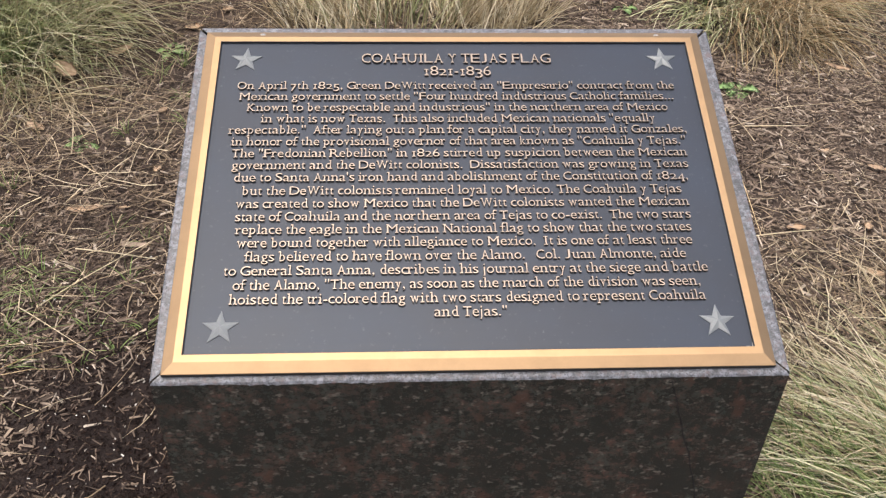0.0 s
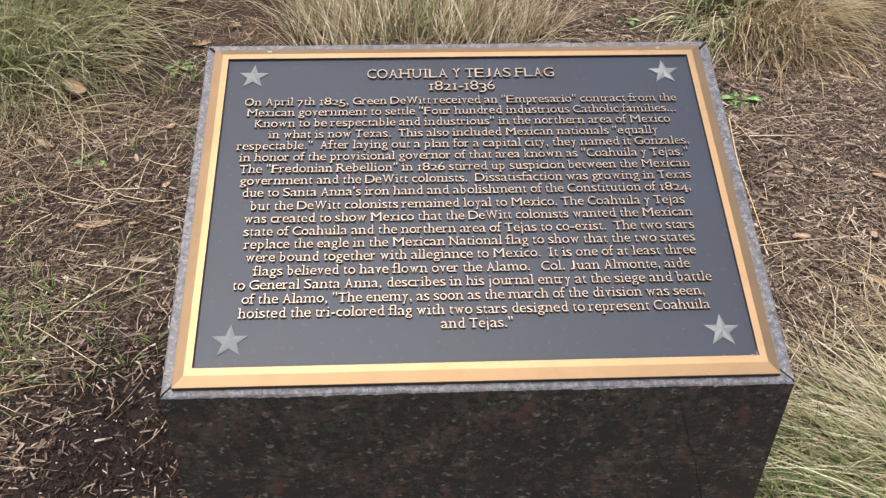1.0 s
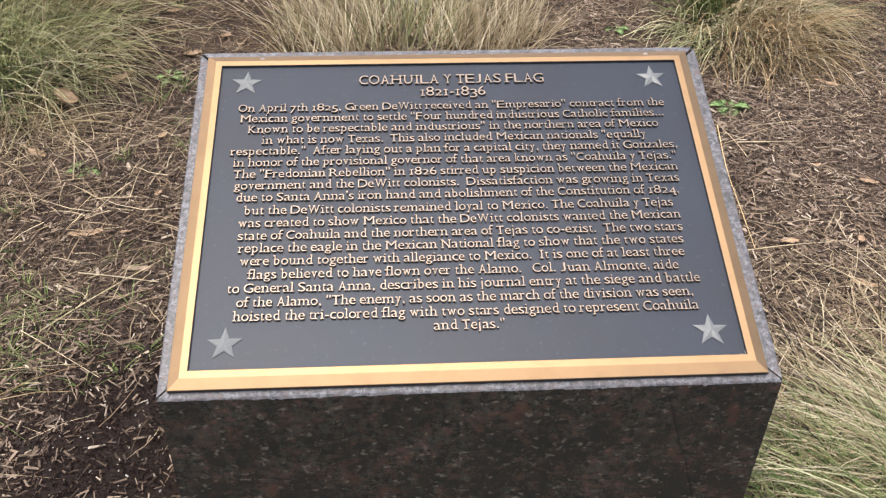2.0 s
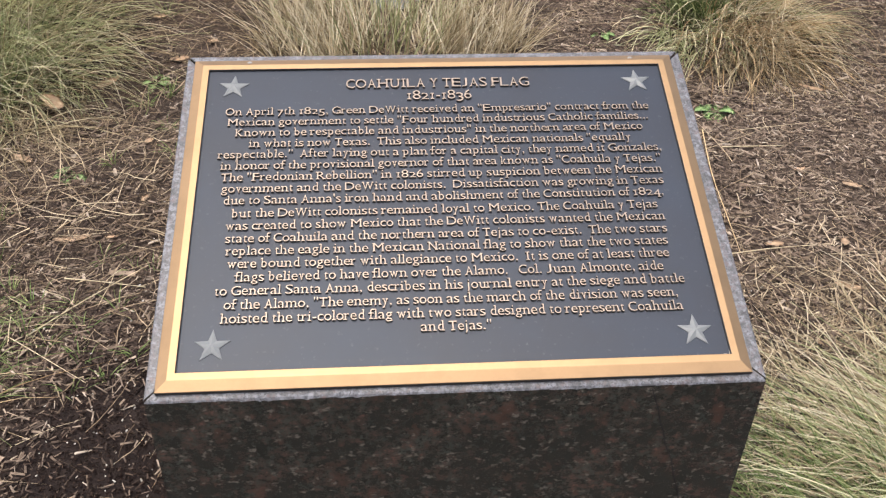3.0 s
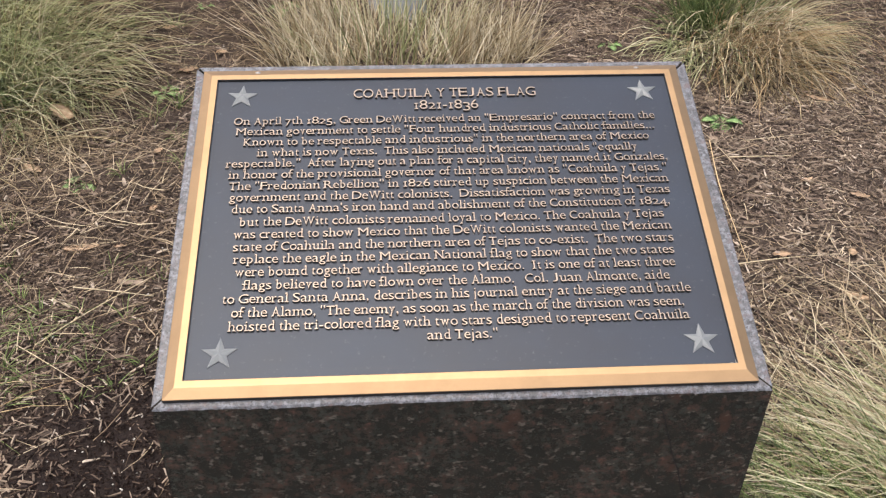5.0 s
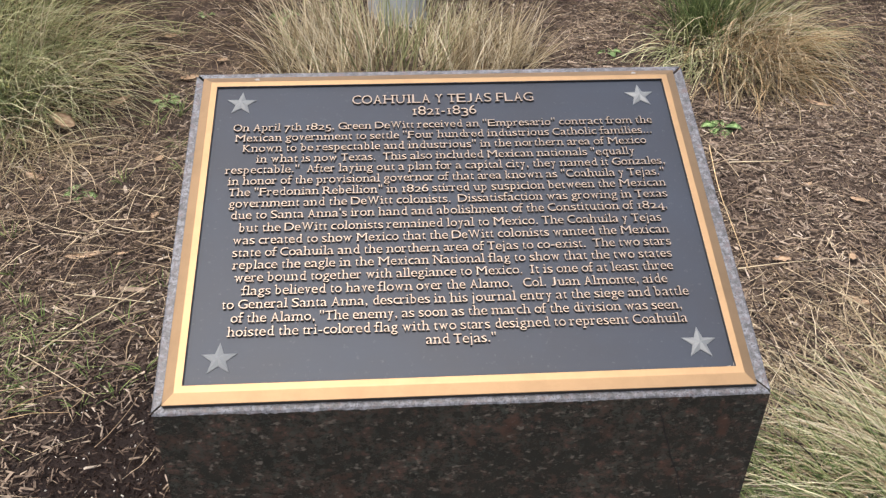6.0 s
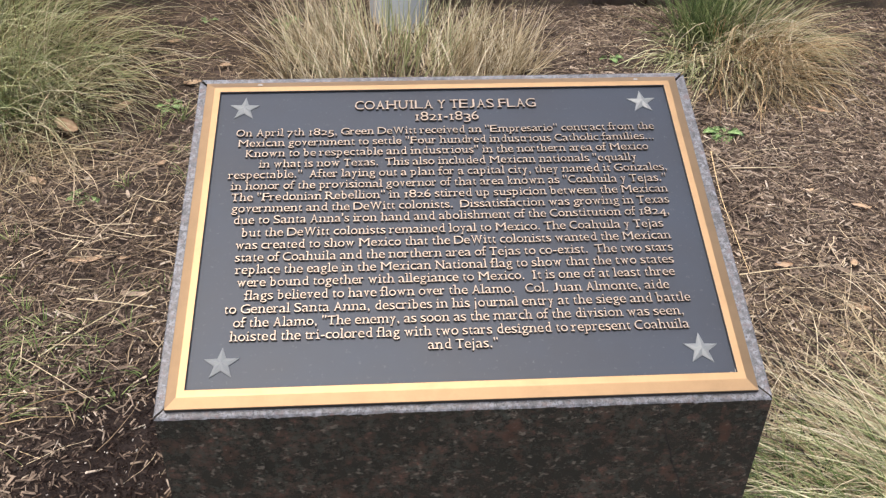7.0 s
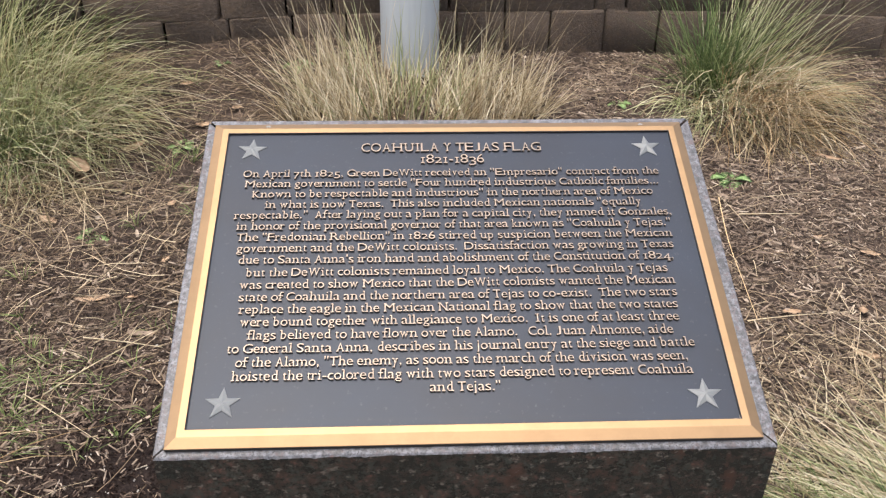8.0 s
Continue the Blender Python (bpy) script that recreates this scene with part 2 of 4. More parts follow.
def quick_mesh(name, verts, quads, mat, smooth=True):
    """One mesh from numpy arrays of corners and four-cornered faces."""
    me = bpy.data.meshes.new(name)
    n, f = len(verts), len(quads)
    me.vertices.add(n)
    me.vertices.foreach_set("co", np.asarray(verts, np.float32).ravel())
    me.loops.add(f * 4)
    me.loops.foreach_set("vertex_index", np.asarray(quads, np.int32).ravel())
    me.polygons.add(f)
    me.polygons.foreach_set("loop_start", np.arange(0, f * 4, 4, dtype=np.int32))
    me.update(calc_edges=True)
    me.validate()
    me.polygons.foreach_set("use_smooth", np.full(len(me.polygons), smooth))
    me.materials.append(mat)
    return me


def part(name, bm, mat, parent, label=""):
    me = bpy.data.meshes.new(name)
    bm.to_mesh(me)
    bm.free()
    me.materials.append(mat)
    ob = new(name, me)
    ob.parent = parent
    if label:
        tagged(ob, label)
    return ob


def child(name, me, parent, label=""):
    ob = new(name, me)
    ob.parent = parent
    if label:
        tagged(ob, label)
    return ob


def box_bm(size, centre=(0, 0, 0), bevel=0.0, seg=2):
    bm = bmesh.new()
    bmesh.ops.create_cube(bm, size=1)
    bmesh.ops.transform(bm, matrix=Matrix.Translation(centre) @ Matrix.Diagonal((*size, 1)), verts=bm.verts)
    if bevel:
        bmesh.ops.bevel(bm, geom=bm.edges[:], offset=bevel, segments=seg, affect="EDGES", profile=0.5)
    return bm


def prism_bm(outline, thick, axis, bevel=0.0):
    """A flat outline, thickened along an axis vector."""
    bm = bmesh.new()
    a = [bm.verts.new(p) for p in outline]
    b = [bm.verts.new(Vector(p) + Vector(axis) * thick) for p in outline]
    n = len(a)
    bm.faces.new(a[::-1])
    bm.faces.new(b)
    for i in range(n):
        bm.faces.new((a[i], a[(i + 1) % n], b[(i + 1) % n], b[i]))
    bmesh.ops.recalc_face_normals(bm, faces=bm.faces[:])
    if bevel:
        bmesh.ops.bevel(bm, geom=bm.edges[:], offset=bevel, segments=2, affect="EDGES", profile=0.5)
    return bm


def hash2(i, j):
    h = np.sin(i * 127.1 + j * 311.7) * 43758.5453
    return h - np.floor(h)


def value_noise(x, y):
    xi, yi = np.floor(x), np.floor(y)
    u, v = x - xi, y - yi
    u, v = u * u * (3 - 2 * u), v * v * (3 - 2 * v)
    a, b = hash2(xi, yi), hash2(xi + 1, yi)
    c, d = hash2(xi, yi + 1), hash2(xi + 1, yi + 1)
    return (a * (1 - u) + b * u) * (1 - v) + (c * (1 - u) + d * u) * v


def wall_y(x):
    """The face of the gently curved retaining wall."""
    return 2.685 - 0.06 * (np.clip(x, -2.6, 3.7) - 0.55) ** 2


def ground_z(x, y):
    """A level bed in front of the wall, level again behind its top."""
    x, y = np.asarray(x, float), np.asarray(y, float)
    near = np.clip(1.6 - np.hypot(x, y - 1.0) / 4.0, 0, 1)
    z = near * (0.024 * (value_noise(x * 3 + 7, y * 3) - 0.5) + 0.009 * (value_noise(x * 15, y * 15 + 3) - 0.5))
    z = z + near * (0.006 * (value_noise(x * 45, y * 45) - 0.5) + 0.004 * (value_noise(x * 110, y * 110) - 0.5))
    z = z + 0.075 * np.clip((y - 2.2) / 0.4, 0, 1) ** 1.3 * np.clip((0.15 - x) / 0.5, 0, 1) * (x > -4)
    back = np.clip((y - wall_y(x) - 0.14) / 0.12, 0, 1)
    return z + back * 0.60


# ---- ground: one sheet to the horizon ----
def axis(lo, hi, step, reach):
    inner = list(np.arange(lo, hi, step))
    out, d, p = [], step, hi
    while p < reach:
        out.append(p)
        d *= 1.35
        p += d
    low, d, p = [], step, lo
    while p > -reach:
        d *= 1.35
        p -= d
        low.append(p)
    return np.array(low[::-1] + inner + out)


gx, gy = axis(-1.8, 2.0, 0.014, 900), axis(0.2, 2.8, 0.014, 900)
GX, GY = np.meshgrid(gx, gy)
GZ = ground_z(GX, GY)
idx = np.arange(GX.size).reshape(GX.shape)
quads = np.stack([idx[:-1, :-1], idx[:-1, 1:], idx[1:, 1:], idx[1:, :-1]], -1).reshape(-1, 4)
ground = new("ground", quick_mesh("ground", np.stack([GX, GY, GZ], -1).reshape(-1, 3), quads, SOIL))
tagged(ground, "dark brown mulched soil of a planting bed", "ground", kind="structure")

# ---- retaining wall of tumbled blocks ----
def block_mesh(seed):
    rng = random.Random(seed)
    bm = box_bm((1, 1, 1), (0, 0, 0), 0.06, 2)
    for v in bm.verts:
        v.co += Vector((rng.uniform(-1, 1) * 0.018, rng.uniform(-1, 1) * 0.03, rng.uniform(-1, 1) * 0.022))
    me = bpy.data.meshes.new("stone_block")
    bm.to_mesh(me)
    bm.free()
    me.materials.append(BLOCK)
    for p in me.polygons:
        p.use_smooth = True
    return me


BLOCKS = [block_mesh(i) for i in range(5)]
retaining_wall = new("retaining_wall")
tagged(retaining_wall, "low curved retaining wall of brown tumbled concrete blocks", "wall", kind="structure")
COURSE = 0.158
brng = random.Random(4)
# joints that show along the two lowest courses; the rest run on at random lengths
known = {0: [-1.12, -0.93, -0.70, -0.47, -0.27, -0.05, 0.15, 0.335, 0.512, 0.722, 0.935, 1.15, 1.49, 1.79],
         1: [-1.20, -0.73, -0.49, -0.32, -0.10, 0.12, 0.332, 0.68, 0.80, 0.94, 1.24, 1.62, 1.86]}


def joints(course):
    js = known.get(course, [-0.9 + 0.09 * course, -0.6])
    js = list(js)
    while js[0] > -3.2:
        js.insert(0, js[0] - brng.choice((0.2, 0.21, 0.3, 0.4)))
    while js[-1] < 3.9:
        js.append(js[-1] + brng.choice((0.2, 0.21, 0.3, 0.4)))
    return js


for course in range(4):
    js = joints(course)
    for a, b in zip(js, js[1:]):
        x = (a + b) / 2
        y0 = float(wall_y(x))
        turn = math.atan2(float(wall_y(b)) - float(wall_y(a)), b - a)
        ob = child("stone_block", BLOCKS[brng.randrange(5)], retaining_wall)
        ob.matrix_basis = (Matrix.Translation((x, y0 + 0.075 + 0.012 * course + brng.uniform(-0.006, 0.006), 0.082 + COURSE * course - 0.005 + brng.uniform(-0.002, 0.002)))
                           @ Matrix.Rotation(turn + brng.uniform(-0.02, 0.02), 4, "Z")
                           @ Matrix.Diagonal((b - a - 0.006, 0.15, COURSE - 0.003 + (0.02 if course == 0 else 0), 1)))
cx = np.arange(-3.1, 3.95, 0.15)
core_v, core_f = [], []
for x in cx:
    y = float(wall_y(x)) + 0.09
    core_v += [(x, y, -0.05), (x, y + 0.14, -0.05), (x, y + 0.14, 0.60), (x, y, 0.60)]
for i in range(len(cx) - 1):
    for k in range(4):
        core_f.append((4 * i + k, 4 * i + (k + 1) % 4, 4 * i + 4 + (k + 1) % 4, 4 * i + 4 + k))
core_f += [(0, 1, 2, 3), tuple(len(core_v) - 4 + k for k in (3, 2, 1, 0))]
child("wall_core", mesh_data("wall_core", core_v, core_f, JOINT), retaining_wall)

# ---- granite pedestal: four mitred slabs ----
TILT = radians(20.837)
BASE = pose(-0.0006, -0.0007, 0, 0, 0, -0.192)
SLOPE = Matrix.Translation((0, 0, 0.565)) @ Matrix.Rotation(TILT, 4, "X")
PLAQUE = BASE @ SLOPE
PX, V0, V1, DROP, SLAB = 0.319, -0.0068, 0.467, -0.0065, 0.03


def top_at(u, v):
    return SLOPE @ Vector((u, v, DROP))


YF, YB = top_at(0, V0).y, top_at(0, V1).y
TAN = math.tan(TILT)
ZF = top_at(0, V0).z


def top_z(y):
    return ZF + (y - YF) * TAN


pedestal = new("pedestal")
pedestal.matrix_world = BASE @ Matrix.Translation((0.002, 0, 0))
tagged(pedestal, "dark brown polished granite pedestal with sloping top", "pedestal")


def slab(name, corners):
    """A mitred slab: its plan corners, up to the sloping top. Its top face is honed, with sky reflection painted in."""
    bm = bmesh.new()
    lo = [bm.verts.new((x, y, -0.06)) for x, y in corners]
    hi = [bm.verts.new((x, y, top_z(y))) for x, y in corners]
    n = len(lo)
    bm.faces.new(lo[::-1])
    bm.faces.new(hi)
    for i in range(n):
        bm.faces.new((lo[i], lo[(i + 1) % n], hi[(i + 1) % n], hi[i]))
    bmesh.ops.recalc_face_normals(bm, faces=bm.faces[:])
    bmesh.ops.bevel(bm, geom=bm.edges[:], offset=0.0022, segments=2, affect="EDGES", profile=0.5)
    ob = part(name, bm, GRANITE, pedestal)
    ob.data.materials.append(GRANITE_EDGE)
    for p in ob.data.polygons:
        p.material_index = 1 if p.normal.z > 0.45 else 0
    return ob


g = 0.0012


def worn_slab(name, stations=150, seed=5):
    """The front slab: mitred ends and a top edge worn and chipped along its length."""
    rng = random.Random(seed)
    bm = bmesh.new()
    rows = []
    chip = 0.0
    for i in range(stations + 1):
        chip = chip * 0.55 + rng.uniform(0, 0.0011) + (rng.uniform(0.0008, 0.0022) if rng.random() < 0.07 else 0)
        cut, fall = 0.0016 + chip, 0.0012 + 0.9 * chip
        row = []
        for d, z in ((0, -0.06), (0, top_z(YF) - fall), (cut * 0.4, top_z(YF + cut * 0.4) - fall * 0.35), (cut, top_z(YF + cut)), (SLAB, top_z(YF + SLAB)), (SLAB, -0.06)):
            half = PX - g - d
            row.append(bm.verts.new((-half + 2 * half * i / stations, YF + d, z)))
        rows.append(row)
    for p, q in zip(rows, rows[1:]):
        for k in range(6):
            f = bm.faces.new((p[k], q[k], q[(k + 1) % 6], p[(k + 1) % 6]))
            # worn edge and top take the granite with the painted sky tint
            f.material_index = 1 if k in (1, 2, 3) else 0
    bm.faces.new(rows[0][::-1])
    bm.faces.new(rows[-1])
    bmesh.ops.recalc_face_normals(bm, faces=bm.faces[:])
    ob = part(name, bm, GRANITE, pedestal)
    ob.data.materials.append(GRANITE_EDGE)
    return ob


worn_slab("front_slab")
slab("back_slab", [(-PX + g, YB), (-PX + SLAB + g, YB - SLAB), (PX - SLAB - g, YB - SLAB), (PX - g, YB)])
slab("side_slab", [(-PX, YF + g), (-PX + SLAB, YF + SLAB + g), (-PX + SLAB, YB - SLAB - g), (-PX, YB - g)])
slab("side_slab", [(PX, YF + g), (PX, YB - g), (PX - SLAB, YB - SLAB - g), (PX - SLAB, YF + SLAB + g)])
bm = bmesh.new()
line = [(0.1985, 0.550), (0.2045, 0.533), (0.2105, 0.517), (0.2135, 0.503), (0.2195, 0.488), (0.2265, 0.463), (0.2379, 0.436), (0.2445, 0.41), (0.253, 0.386), (0.262, 0.35), (0.268, 0.30)]
left = [bm.verts.new((cx0 - 0.0008, YF - 0.0004, cz0)) for cx0, cz0 in line]
right = [bm.verts.new((cx0 + 0.0006, YF - 0.0004, cz0)) for cx0, cz0 in line]
for k in range(len(line) - 1):
    bm.faces.new((left[k + 1], right[k + 1], right[k], left[k]))
part("crack", bm, JOINT, pedestal, "thin dark crack in the stone")
core = [(-PX + 0.004, YF + 0.004), (PX - 0.004, YF + 0.004), (PX - 0.004, YB - 0.004), (-PX + 0.004, YB - 0.004)]
bm = bmesh.new()
lo = [bm.verts.new((x, y, -0.06)) for x, y in core]
hi = [bm.verts.new((x, y, top_z(y) - 0.003)) for x, y in core]
bm.faces.new(lo[::-1])
bm.faces.new(hi)
for i in range(4):
    bm.faces.new((lo[i], lo[(i + 1) % 4], hi[(i + 1) % 4], hi[i]))
part("core", bm, JOINT, pedestal, "dark mortar core behind the mitred slabs")

# ---- bronze plaque ----
plaque = new("plaque")
plaque.matrix_world = PLAQUE
tagged(plaque, "dark grey memorial plaque with raised bronze lettering, border and stars", "plaque")
PW, PH = 0.305, 0.4528


def ring(d, h):
    return [(-PW + d, d, h), (PW - d, d, h), (PW - d, PH - d, h), (-PW + d, PH - d, h)]


bm = bmesh.new()
loops = [[bm.verts.new(p) for p in ring(d, h)] for d, h in
         ((0, DROP + 0.0008), (0, -0.0004), (0.0005, 0), (0.0111, 0.0040), (0.0119, 0.0042), (0.0191, 0.0042), (0.0196, 0.0039), (0.0196, -0.002))]
for a, b in zip(loops, loops[1:]):
    for i in range(4):
        bm.faces.new((a[i], a[(i + 1) % 4], b[(i + 1) % 4], b[i]))
bm.normal_update()
# border's inner and outer walls take the dark colour, painting its shadow line
for fc in bm.faces:
    c = fc.calc_center_median()
    if min(PW - abs(c.x), c.y, PH - c.y) > 0.0192 or (fc.normal.z < 0.2 and min(PW - abs(c.x), c.y, PH - c.y) < 0.0002):
        fc.material_index = 1
part("border", bm, BRONZE, plaque, "satin bronze border with bevelled outer edge").data.materials.append(RELIEF)
FIELD = 0.0008
part("panel", box_bm((2 * (PW - 0.0193), PH - 0.0386, 0.006), (0, PH / 2, FIELD - 0.003)), LACQUER, plaque, "dark grey lacquered panel")


def star_bm(r, tall):
    bm = bmesh.new()
    rim, low = [], []
    for k in range(10):
        a = math.pi / 2 + k * math.pi / 5
        rr = r if k % 2 == 0 else r * 0.40
        rim.append(bm.verts.new((rr * math.cos(a), rr * math.sin(a), 0.0012)))
        low.append(bm.verts.new((rr * math.cos(a), rr * math.sin(a), -0.0005)))
    tip = bm.verts.new((0, 0, tall))
    for k in range(10):
        bm.faces.new((rim[k], rim[(k + 1) % 10], tip))
        bm.faces.new((low[k], low[(k + 1) % 10], rim[(k + 1) % 10], rim[k]))
    return bm


for u, v, lean in ((-0.2534, 0.4060, -2.0), (0.2521, 0.4066, 1.0), (-0.2516, 0.0489, 0.0), (0.2537, 0.0491, -2.0)):
    ob = part("star", star_bm(0.0193, 0.0048), SILVER, plaque, "raised faceted dull silver star")
    ob.matrix_basis = Matrix.Translation((u, v, FIELD)) @ Matrix.Rotation(radians(lean), 4, "Z")

# lettering: built-in font glyphs, set with book-face widths, old-style figures and small feet
WIDTHS = dict(zip("ABCDEFGHIJKLMNOPQRSTUVWXYZ", (671, 654, 642, 750, 653, 599, 726, 815, 390, 518, 695, 602, 928, 767, 744, 610, 744, 702, 561, 618, 757, 666, 977, 710, 615, 602)))
WIDTHS.update(zip("abcdefghijklmnopqrstuvwxyz", (504, 560, 454, 574, 484, 325, 509, 582, 293, 291, 535, 287, 880, 591, 539, 571, 560, 410, 432, 346, 576, 497, 738, 503, 493, 443)))
WIDTHS.update(zip("0123456789 \"'.,-", (614, 429, 559, 551, 565, 529, 566, 503, 596, 566, 241, 412, 215, 270, 270, 374)))
XH, CAP, ASC, DESC = 0.481, 0.692, 0.757, -0.216
FOOTED = set("AFHIKMNPRTUVWXYfhiklmnrpqvwxydbu147")


def raw_glyph(ch):
    cu = bpy.data.curves.new("glyph", "FONT")
    cu.body = ch
    cu.size = 1.0
    cu.resolution_u = 3
    cu.offset = -0.009
    ob = new("glyph", cu)
    dg = bpy.context.evaluated_depsgraph_get()
    me = ob.evaluated_get(dg).to_mesh()
    vs = [(v.co.x, v.co.y) for v in me.vertices]
    fs = [tuple(p.vertices) for p in me.polygons]
    ob.evaluated_get(dg).to_mesh_clear()
    bpy.data.objects.remove(ob)
    bpy.data.curves.remove(cu)
    return np.array(vs), fs


RAW_X = raw_glyph("x")[0][:, 1].max()
RAW_CAP = raw_glyph("H")[0][:, 1].max()
RAW_ASC = raw_glyph("l")[0][:, 1].max()
GLYPHS = {}


def glyph(ch):
    """Points, faces and feet of one letter, in ems from its left side."""
    if ch in GLYPHS:
        return GLYPHS[ch]
    v, f = raw_glyph(ch)
    x, y = v[:, 0], v[:, 1]
    w = WIDTHS[ch] / 1000
    pad = 0.03
    inset = 0.075 if ch in "AHKMNUVWXYhkmnpqvwxydbu" else 0.03 if ch in "FPRr" else 0.0
    if ch in "ft":
        pad = 0.05
    if ch in ".,'\"-":
        pad, inset = w * (0.28 if ch in ".,'" else 0.16), 0
    if ch in "Iil1jJ":
        x = (x - (x.min() + x.max()) / 2) * (1.1 if ch in "I1" else 1.6 if ch == "J" else 1.0) + w * (0.40 if ch == "j" else 0.45 if ch == "J" else 0.5)
    else:
        x = (x - x.min()) / (x.max() - x.min()) * (w - 2 * pad - 2 * inset) + pad + inset
    if ch.isdigit():
        y = (y - y.min()) / (y.max() - y.min())
        if ch == "1":
            x = x * 0.92 + 0.02
        lo, hi = {"0": (0, XH), "1": (0, XH), "2": (0, XH), "6": (0, 0.70), "8": (0, 0.70)}.get(ch, (-0.19, XH))
        y = lo + y * (hi - lo)
    elif ch.isupper():
        y = (y - (y.min() if ch == "J" else 0)) / (RAW_CAP - (y.min() if ch == "J" else 0)) * CAP
    elif ch in "'\"":
        y = ASC - (y.max() - y) / (y.max() - y.min()) * 0.25
    else:
        y = np.where(y < RAW_X, y * XH / RAW_X, XH + (y - RAW_X) * (ASC - XH) / (RAW_ASC - RAW_X))
        if ch in "gpqyj":
            y = np.where(y < 0, y * DESC / y.min(), y)
    v = np.stack([x, y], -1)
    edges = {}
    for p in f:
        for a, b in zip(p, p[1:] + p[:1]):
            edges[(a, b)] = 1
    rim = [(a, b) for a, b in edges if (b, a) not in edges]
    feet = []
    if ch in FOOTED:
        for a, b in rim:
            (xa, ya), (xb, yb) = v[a], v[b]
            if abs(ya - yb) < 0.012 and 0.05 < abs(xa - xb) < 0.2:
                ym = (ya + yb) / 2
                top = xb < xa
                if min(abs(ym - k) for k in (0, XH, CAP, ASC, DESC)) < 0.03 and not (ch in "t"):
                    x0, x1 = min(xa, xb), max(xa, xb)
                    both = not (top and ch in "bdhiklmnpru")
                    wide, inner = (0.05, 0.045) if ch in "vwxyVWXYAMkK" else (0.09, 0.09) if ch in "Iil1fTPFr" else (0.09, 0.03 if ch == "m" else 0.055)
                    mid = (x0 + x1) / 2 - w / 2
                    lout, rout = (wide if mid < -0.08 or w < 0.45 else inner), (wide if mid > 0.08 or w < 0.45 else inner)
                    feet.append((x0 - lout, x1 + (rout if both else 0.0), ym - 0.065 if top else ym, ym if top else ym + 0.065))
    GLYPHS[ch] = (v, f, rim, feet)
    return GLYPHS[ch]


# sides flare outwards so their dark colour rims each letter like a shadow
DRAFT = 0.0005


def inscription(text, u0, u1, v0, em):
    """One raised line of writing from u0 to u1 on the baseline v0."""
    total = sum(WIDTHS[c] for c in text) / 1000
    sx = (u1 - u0) / (total - 0.07)
    pen = u0 - 0.035 * sx
    verts, faces, kinds = [], [], []
    z0, z1 = FIELD - 0.0004, FIELD + 0.0030

    def solid(pts, fs, rim, high):
        n = len(verts)
        verts.extend((px, py, high) for px, py in pts)
        k = len(pts)
        swell = [[0.0, 0.0] for _ in pts]
        for a, b in rim:
            dx, dy = pts[b][0] - pts[a][0], pts[b][1] - pts[a][1]
            ln = math.hypot(dx, dy) or 1.0
            for q in (a, b):
                swell[q][0] += dy / ln
                swell[q][1] -= dx / ln
        for (px, py), (nx, ny) in zip(pts, swell):
            ln = math.hypot(nx, ny) or 1.0
            verts.append((px + nx / ln * DRAFT, py + ny / ln * DRAFT, z0))
        for p in fs:
            faces.append(tuple(n + i for i in p))
            kinds.append(0)
        for a, b in rim:
            faces.append((n + b, n + a, n + k + a, n + k + b))
            kinds.append(1)

    for ch in text:
        if ch != " ":
            v, f, rim, feet = glyph(ch)
            pts = [(pen + px * sx, v0 + py * em) for px, py in v]
            solid(pts, f, rim, z1)
            for x0, x1, y0, y1 in feet:
                q = [(x0, y0), (x1, y0), (x1, y1), (x0, y1)]
                solid([(pen + px * sx, v0 + py * em) for px, py in q], [(0, 1, 2, 3)], [(0, 1), (1, 2), (2, 3), (3, 0)], z1 - 0.0002)
        pen += WIDTHS[ch] / 1000 * sx
    me = bpy.data.meshes.new("inscription_line")
    me.from_pydata(verts, [], faces)
    me.materials.append(LETTER_FACE)
    me.materials.append(RELIEF)
    me.polygons.foreach_set("material_index", kinds)
    me.update()
    return child("inscription_line", me, plaque, "raised bronze lettering")


